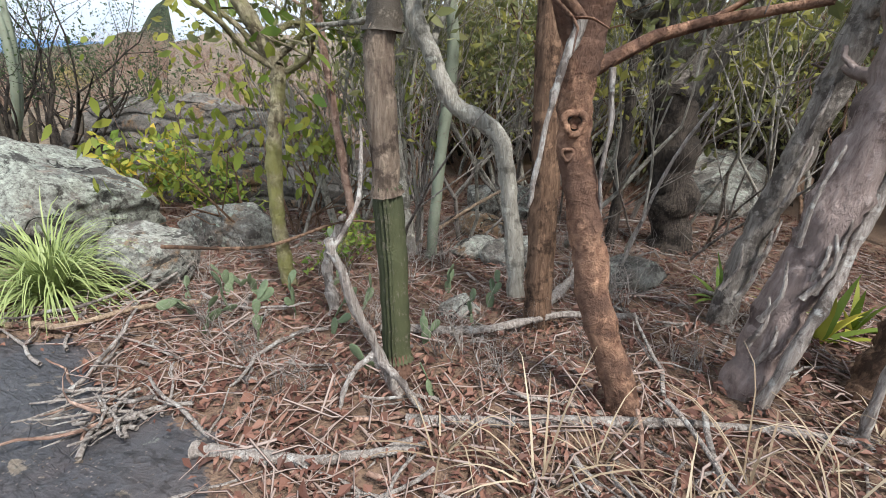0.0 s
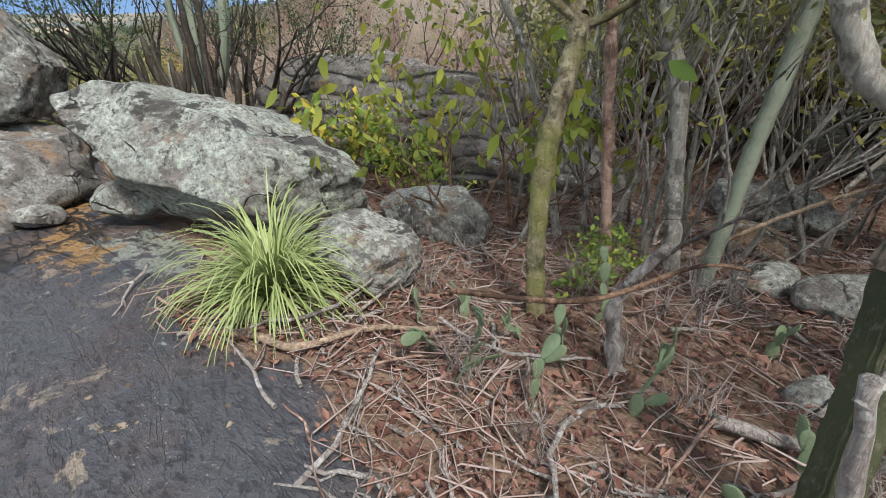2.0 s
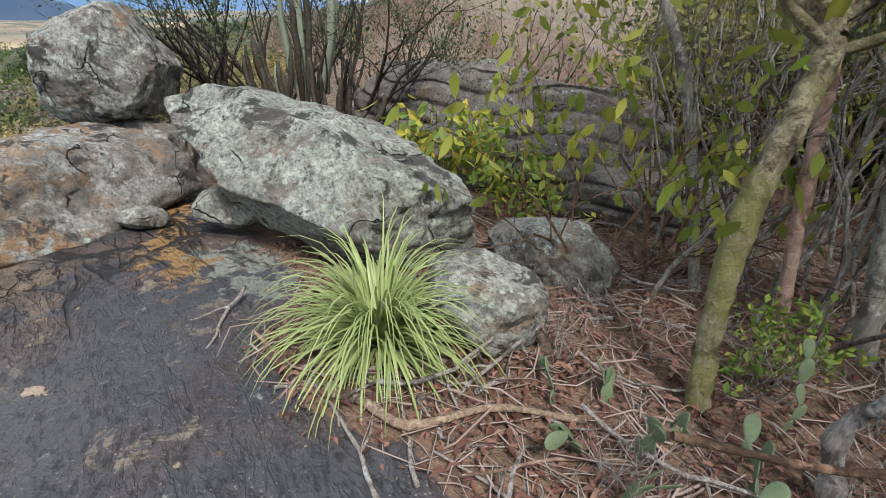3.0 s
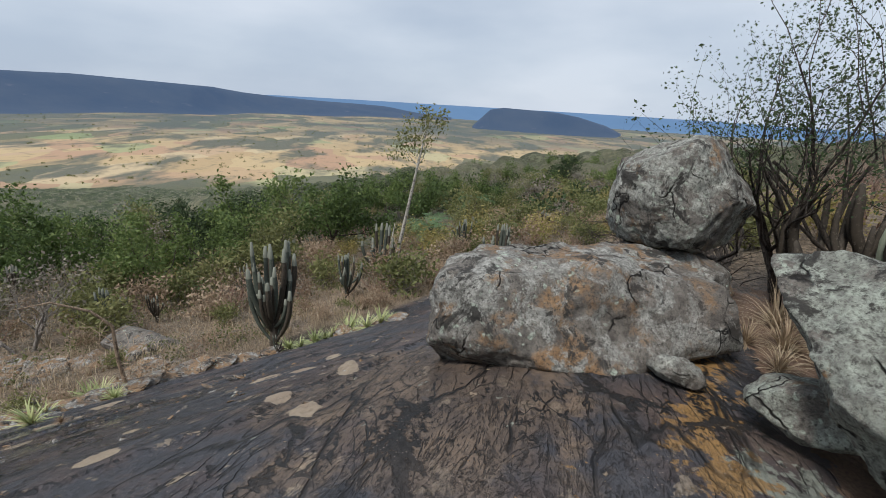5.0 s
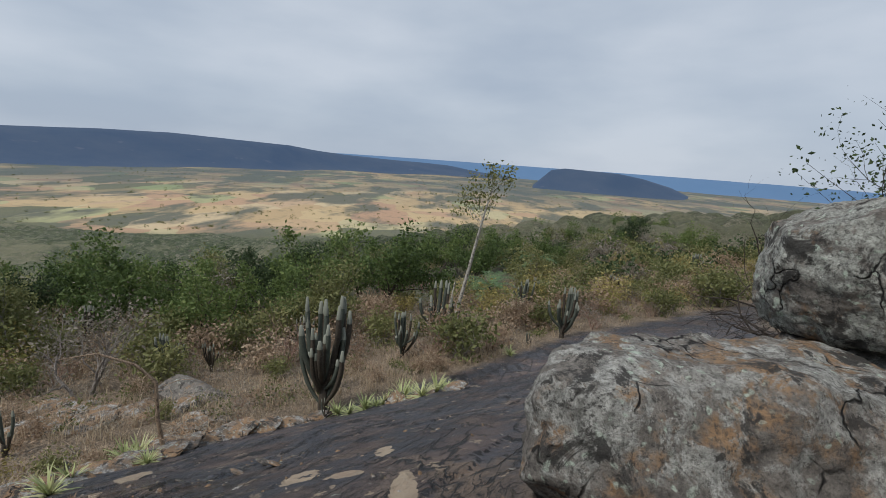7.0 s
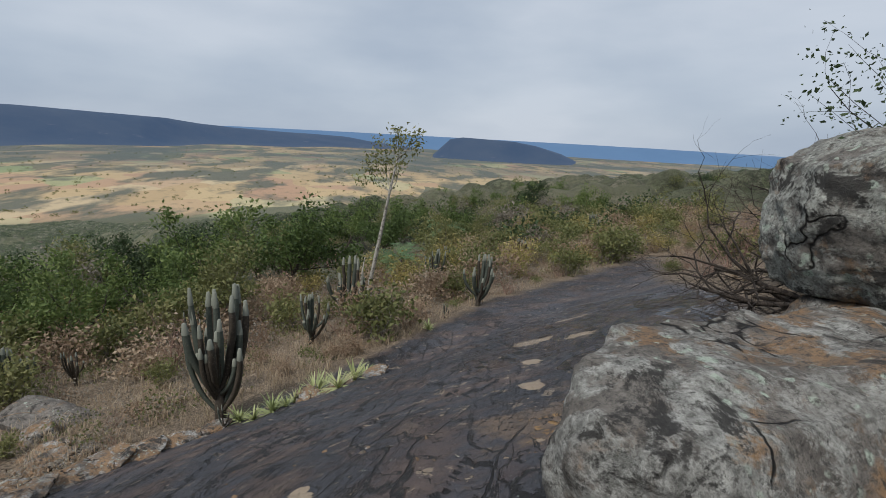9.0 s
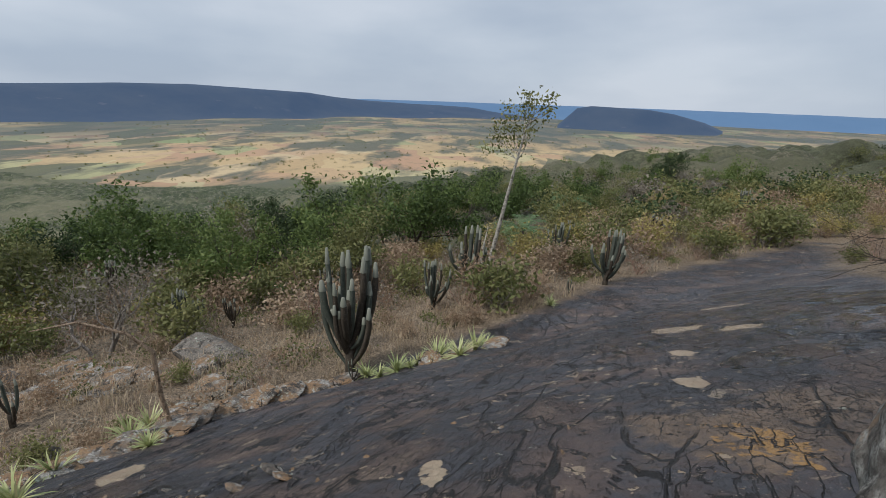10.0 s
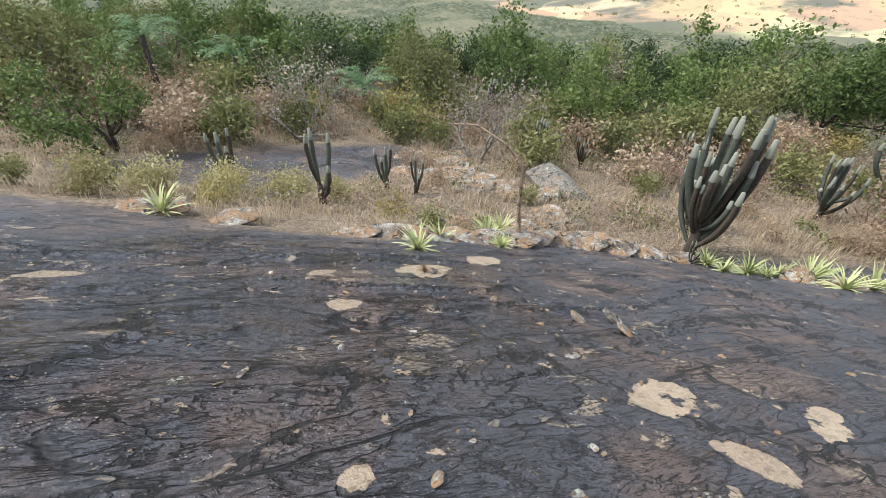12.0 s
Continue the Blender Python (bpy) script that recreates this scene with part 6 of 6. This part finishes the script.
# yellowing ground plants
lily = rosette("broadleaf_plant", 83, 11, 0.42, 0.032, LEAF_TURNING, "low plant with broad green, yellow and orange leaves", "plant", "yellowing plants", 0.5, 1.0, 5)
plant_at(lily, 1.95, 2.6)
plant_at(copy_thing(lily, Matrix()), 1.72, 3.2, 90, 0.85)
plant_at(copy_thing(lily, Matrix()), 2.25, 2.75, 200, 0.8)
thin = rosette("grass_tuft", 84, 13, 0.55, 0.004, GRASS_DRY, "sparse tuft of long dry grass in litter", "grass", "dry grass in the litter", 1.1, 0.9, 6)
for k, (x, y) in enumerate(((0.43, 1.55), (0.2, 1.45), (0.95, 1.5), (1.3, 1.6), (0.7, 1.35), (-0.15, 1.6), (1.6, 1.75), (1.1, 1.3), (0.55, 1.15))):
    plant_at(thin if k == 0 else copy_thing(thin, Matrix()), x, y, 47 * k, rnd.uniform(0.7, 1.1))
for k, (x, y, n) in enumerate(((-1.69, 3.08, 8), (-1.51, 2.79, 7), (-0.18, 3.27, 7), (-0.55, 2.23, 5), (-1.15, 2.85, 9), (-0.85, 2.62, 6), (-0.28, 2.5, 5), (0.12, 3.05, 6), (-1.9, 2.95, 5), (-1.25, 2.5, 6), (-0.2, 1.98, 3), (-1.0, 3.3, 5), (-1.6, 2.55, 6), (-1.35, 3.0, 8), (-0.75, 2.95, 7), (-1.75, 2.75, 6), (0.0, 2.75, 5))):
    plant_at(pads("prickly_pear", 90 + k, n, 0.115, "low prickly pear with flat grey-green pads in leaf litter"), x, y, 63 * k)

# dry bushes along the far side of the bare rock
verge = []
for _ in range(4000):
    x, y = rnd.uniform(-34, -9), rnd.uniform(5, 30)
    off = float(-segment_side(np.array(x), np.array(y), LITTER_EDGE))
    if 0.35 < off < 6 and len(verge) < 66 and math.hypot(x + 9.3, y - 6.7) > 1.0 and all((x - a) ** 2 + (y - b) ** 2 > 0.8 for a, b in verge):
        verge.append((x, y))
for k, (x, y) in enumerate(verge):
    plant_at(copy_thing((b_tan, b_twig, b_butter, th_c, b_green)[k % 5], Matrix()), x, y, rnd.uniform(0, 360), rnd.uniform(0.5, 1.0) * (0.5 if k % 5 == 3 else 1), 0.03)


# ---- litter: dead sticks, leaves ----
rnd = random.Random(121)


def stick_mesh(seed, fork=True):
    r_ = random.Random(seed)
    s = Shape()
    p, q = limb(r_, (-0.5, 0, 0), (1, 0, 0), 1.0, 0.016, 0.22, 0.0, 9, 0.45)
    p = [Vector((v.x, v.y, v.z * 0.35)) for v in p]
    s.tube(p, q, 6)
    if fork:
        for k in range(2):
            at = r_.randrange(3, 7)
            a, b = limb(r_, p[at], (0.7, r_.choice((-0.7, 0.7)), 0.1), r_.uniform(0.2, 0.4), q[at] * 0.7, 0.25, 0, 5, 0.4)
            s.tube([Vector((v.x, v.y, v.z * 0.5)) for v in a], b, 5)
    return s


def in_litter(x, y, margin=0.0):
    return float(-segment_side(np.array(x), np.array(y), LITTER_EDGE)) > margin


sticks = []
for k in range(8):
    s = stick_mesh(200 + k, k % 3 != 2)
    words = ("weathered grey forked stick on leaf litter", "pale grey crooked stick on leaf litter", "thin brown twig on leaf litter")[k % 3]
    sticks.append(tagged(new("dead_stick", s.mesh("dead_stick", (DRIFTWOOD, DRIFTWOOD, BARK_RED)[k % 3])), words, "stick", "dead sticks in the litter"))
lying = []
while len(lying) < 250:
    x, y = rnd.uniform(-3.0, 2.6), 1.0 + 4.6 * rnd.random() ** 1.25
    if in_litter(x, y, -0.05) and math.hypot(x + 2.42, y - 3.36) > 0.42 and not (x < -2.75 and y > 3.2):
        lying.append((x, y, rnd.uniform(0.22, 0.8) if rnd.random() < 0.8 else rnd.uniform(0.8, 1.4), rnd.uniform(0, 360), 0.02))
for k in range(26):
    lying.append((-1.55 + rnd.gauss(0, 0.17), 1.79 + rnd.gauss(0, 0.10), rnd.uniform(0.25, 0.5), rnd.uniform(100, 220), 0.015 + 0.003 * k))
lying += [(-3.65, 2.72, 0.55, 300, 0.02), (-3.1, 2.5, 0.7, 330, 0.03), (-2.5, 2.55, 0.8, 10, 0.04), (-2.2, 2.8, 0.9, 25, 0.05), (-1.8, 2.4, 0.9, 150, 0.04)]
for k, (x, y, l, a, up) in enumerate(lying):
    ob = sticks[k] if k < 8 else copy_thing(sticks[k % 8], Matrix())
    thick = min(2.6, rnd.uniform(0.007, 0.015) / (0.016 * l))
    ob.matrix_basis = pose(x, y, hz(x, y) + up, rnd.uniform(-8, 8), rnd.uniform(-9, 9), a) @ Matrix.Diagonal((l, l * thick, l * thick, 1))

# long dead boughs
for k, (pts_, r0, r1, paint, words) in enumerate((
        ([(-0.55, 2.62, 0.10), (0.0, 2.55, 0.12), (0.5, 2.75, 0.14), (1.0, 2.85, 0.10)], 0.030, 0.018, DRIFTWOOD, "long weathered bough lying in litter"),
        ([(-0.3, 1.75, 0.09), (0.36, 1.77, 0.10), (1.07, 1.79, 0.09), (1.6, 1.7, 0.08)], 0.026, 0.016, DRIFTWOOD, "long split grey bough lying in litter"),
        ([(-1.1, 1.55, 0.08), (-0.61, 1.5, 0.10), (-0.2, 1.62, 0.09)], 0.030, 0.014, DRIFTWOOD, "thick grey bough at the litter edge"),
        ([(1.03, 3.39, 0.06), (1.28, 3.30, 0.97), (1.5, 3.23, 1.41)], 0.014, 0.010, DRIFTWOOD, "pale dead pole leaning among trunks"),
        ([(-0.59, 4.24, 0.07), (-0.02, 4.31, 0.47), (0.54, 4.37, 0.78)], 0.020, 0.012, TWIG_TAN, "tan dead branch leaning in the thicket"),
        ([(0.5, 3.1, 0.06), (0.75, 3.35, 0.2), (0.9, 3.7, 0.4)], 0.04, 0.02, DRIFTWOOD, "gnarled grey root above the litter"),
        ([(-1.52, 2.18, 0.70), (-1.1, 2.35, 0.66), (-0.74, 2.6, 0.74), (-0.5, 2.85, 0.66)], 0.010, 0.007, BARK_BROWN, "thin dark living branch across the thicket"),
        ([(-0.9, 2.9, 0.05), (-0.95, 2.95, 0.4), (-0.8, 2.85, 0.72)], 0.045, 0.02, DRIFTWOOD, "splintered grey stump in the litter"),
        ([(-2.9, 2.45, 0.09), (-2.6, 2.5, 0.11), (-2.35, 2.46, 0.12), (-2.1, 2.72, 0.13), (-1.75, 2.86, 0.12)], 0.024, 0.014, TWIG_TAN, "curling tan root along the litter edge"),
        ([(1.25, 1.95, 0.06), (1.35, 1.9, 0.5), (1.5, 1.95, 0.9), (1.62, 1.98, 1.3)], 0.03, 0.02, DRIFTWOOD, "pale split branch leaning on a trunk"),
        ([(1.55, 1.75, 0.04), (1.52, 1.7, 0.4), (1.62, 1.72, 0.8), (1.75, 1.8, 1.2)], 0.022, 0.014, DRIFTWOOD, "pale curved dead branch by a trunk"))):
    p_, r_ = crooked(pts_, r0, r1, 300 + k, 18, 0.22)
    tagged(new("dead_bough", Shape().tube(p_, r_, 8).mesh("dead_bough", paint)), words, "branch")

# dead twigs standing in the litter
tw = tree("dead_twigs", 95, 0.8, 0.008, DRIFTWOOD, LEAF_GREY, 0.03, 0, "tangle of thin grey dead twigs", 8, 3, 3, 0.5, 0.1, "twigs", "dead twig tangles", 0.5)
for k, (x, y) in enumerate(((-0.85, 3.05), (-0.6, 2.7), (-1.1, 3.5), (0.3, 3.6), (-0.3, 3.8), (1.0, 3.1), (-2.0, 3.35), (0.9, 4.4), (1.9, 3.6), (2.2, 3.0), (-0.1, 2.4), (-1.2, 2.3), (-0.9, 2.0), (0.6, 2.4), (1.1, 2.3), (0.1, 2.1), (-1.55, 2.6), (0.8, 3.4), (1.5, 2.5), (-0.55, 3.4))):
    plant_at(tw if k == 0 else copy_thing(tw, Matrix()), x, y, 71 * k, rnd.uniform(0.5, 1.0))

g = np.random.default_rng(131)
xs, ys = g.uniform(-4.2, 4.0, 76000), 0.6 + 8.0 * g.random(76000) ** 1.5
keep = -segment_side(xs, ys, LITTER_EDGE) + g.normal(size=76000) * 0.07 > 0.0
xs, ys = xs[keep][:44000], ys[keep][:44000]
c = np.stack([xs, ys, height(xs, ys) + g.uniform(0.004, 0.045, len(xs))], 1)
n = len(c)
a = g.uniform(0, 6.283, n)
d = np.stack([np.cos(a), np.sin(a), g.normal(size=n) * 0.3], 1)
e = np.stack([-np.sin(a), np.cos(a), g.normal(size=n) * 0.35], 1)
size = g.uniform(0.010, 0.036, n)[:, None] * g.uniform(0.7, 1.2, n)[:, None]
narrow = g.uniform(0.22, 0.6, n)[:, None]
lift = np.array([0, 0, 1.0])
v = np.stack([c - d * size, c - e * size * narrow + lift * size * 0.35, c + d * size, c + e * size * narrow + lift * size * 0.35], 1).reshape(-1, 3)
tagged(new("leaf_litter", from_arrays("leaf_litter", v, np.arange(4 * n).reshape(-1, 4), LEAF_LITTER, False)), "brown and tan dead leaves covering the ground", "leaf litter", kind="stuff")
# fine twigs through the leaves
n = 3400
xs, ys = g.uniform(-3.6, 3.6, 26000), 0.8 + 5.5 * g.random(26000) ** 1.3
keep = -segment_side(xs, ys, LITTER_EDGE) > -0.05
xs, ys = xs[keep][:n], ys[keep][:n]
n = len(xs)
a, l = g.uniform(0, 6.283, n), g.uniform(0.05, 0.22, n)
d = np.stack([np.cos(a), np.sin(a), g.normal(size=n) * 0.18], 1) * l[:, None]
c = np.stack([xs, ys, height(xs, ys) + g.uniform(0.015, 0.06, n)], 1)
e = np.stack([-np.sin(a), np.cos(a), 0 * a], 1)
w = g.uniform(0.0025, 0.0065, n)[:, None]
up = np.array([0, 0, 1.0])
bend = e * (g.normal(size=n) * l * 0.3)[:, None]
rings = []
for pos_, k in ((c - d, 1.0), (c + bend, 0.9), (c + d, 0.5)):
    rings.append(np.stack([pos_ + e * w * k, pos_ - e * w * k * 0.5 + up * w * k, pos_ - e * w * k * 0.5 - up * w * k], 1))
v = np.concatenate(rings, 1).reshape(-1, 3)
f = []
for r0 in (0, 3):
    for q in range(3):
        f.append((r0 + q, r0 + (q + 1) % 3, r0 + 3 + (q + 1) % 3, r0 + 3 + q))
faces = (np.arange(n)[:, None, None] * 9 + np.array(f)[None]).reshape(-1, 4)
TWIG_MIX = leaf_paint("twig_mix", (0.0, (0.12, 0.065, 0.05)), (0.4, (0.25, 0.18, 0.15)), (1.0, (0.38, 0.31, 0.28)), thin=0.0, rough=0.9)
tagged(new("fine_twigs", from_arrays("fine_twigs", v, faces, TWIG_MIX)), "fine dead twigs scattered through the litter", "twigs", kind="stuff")
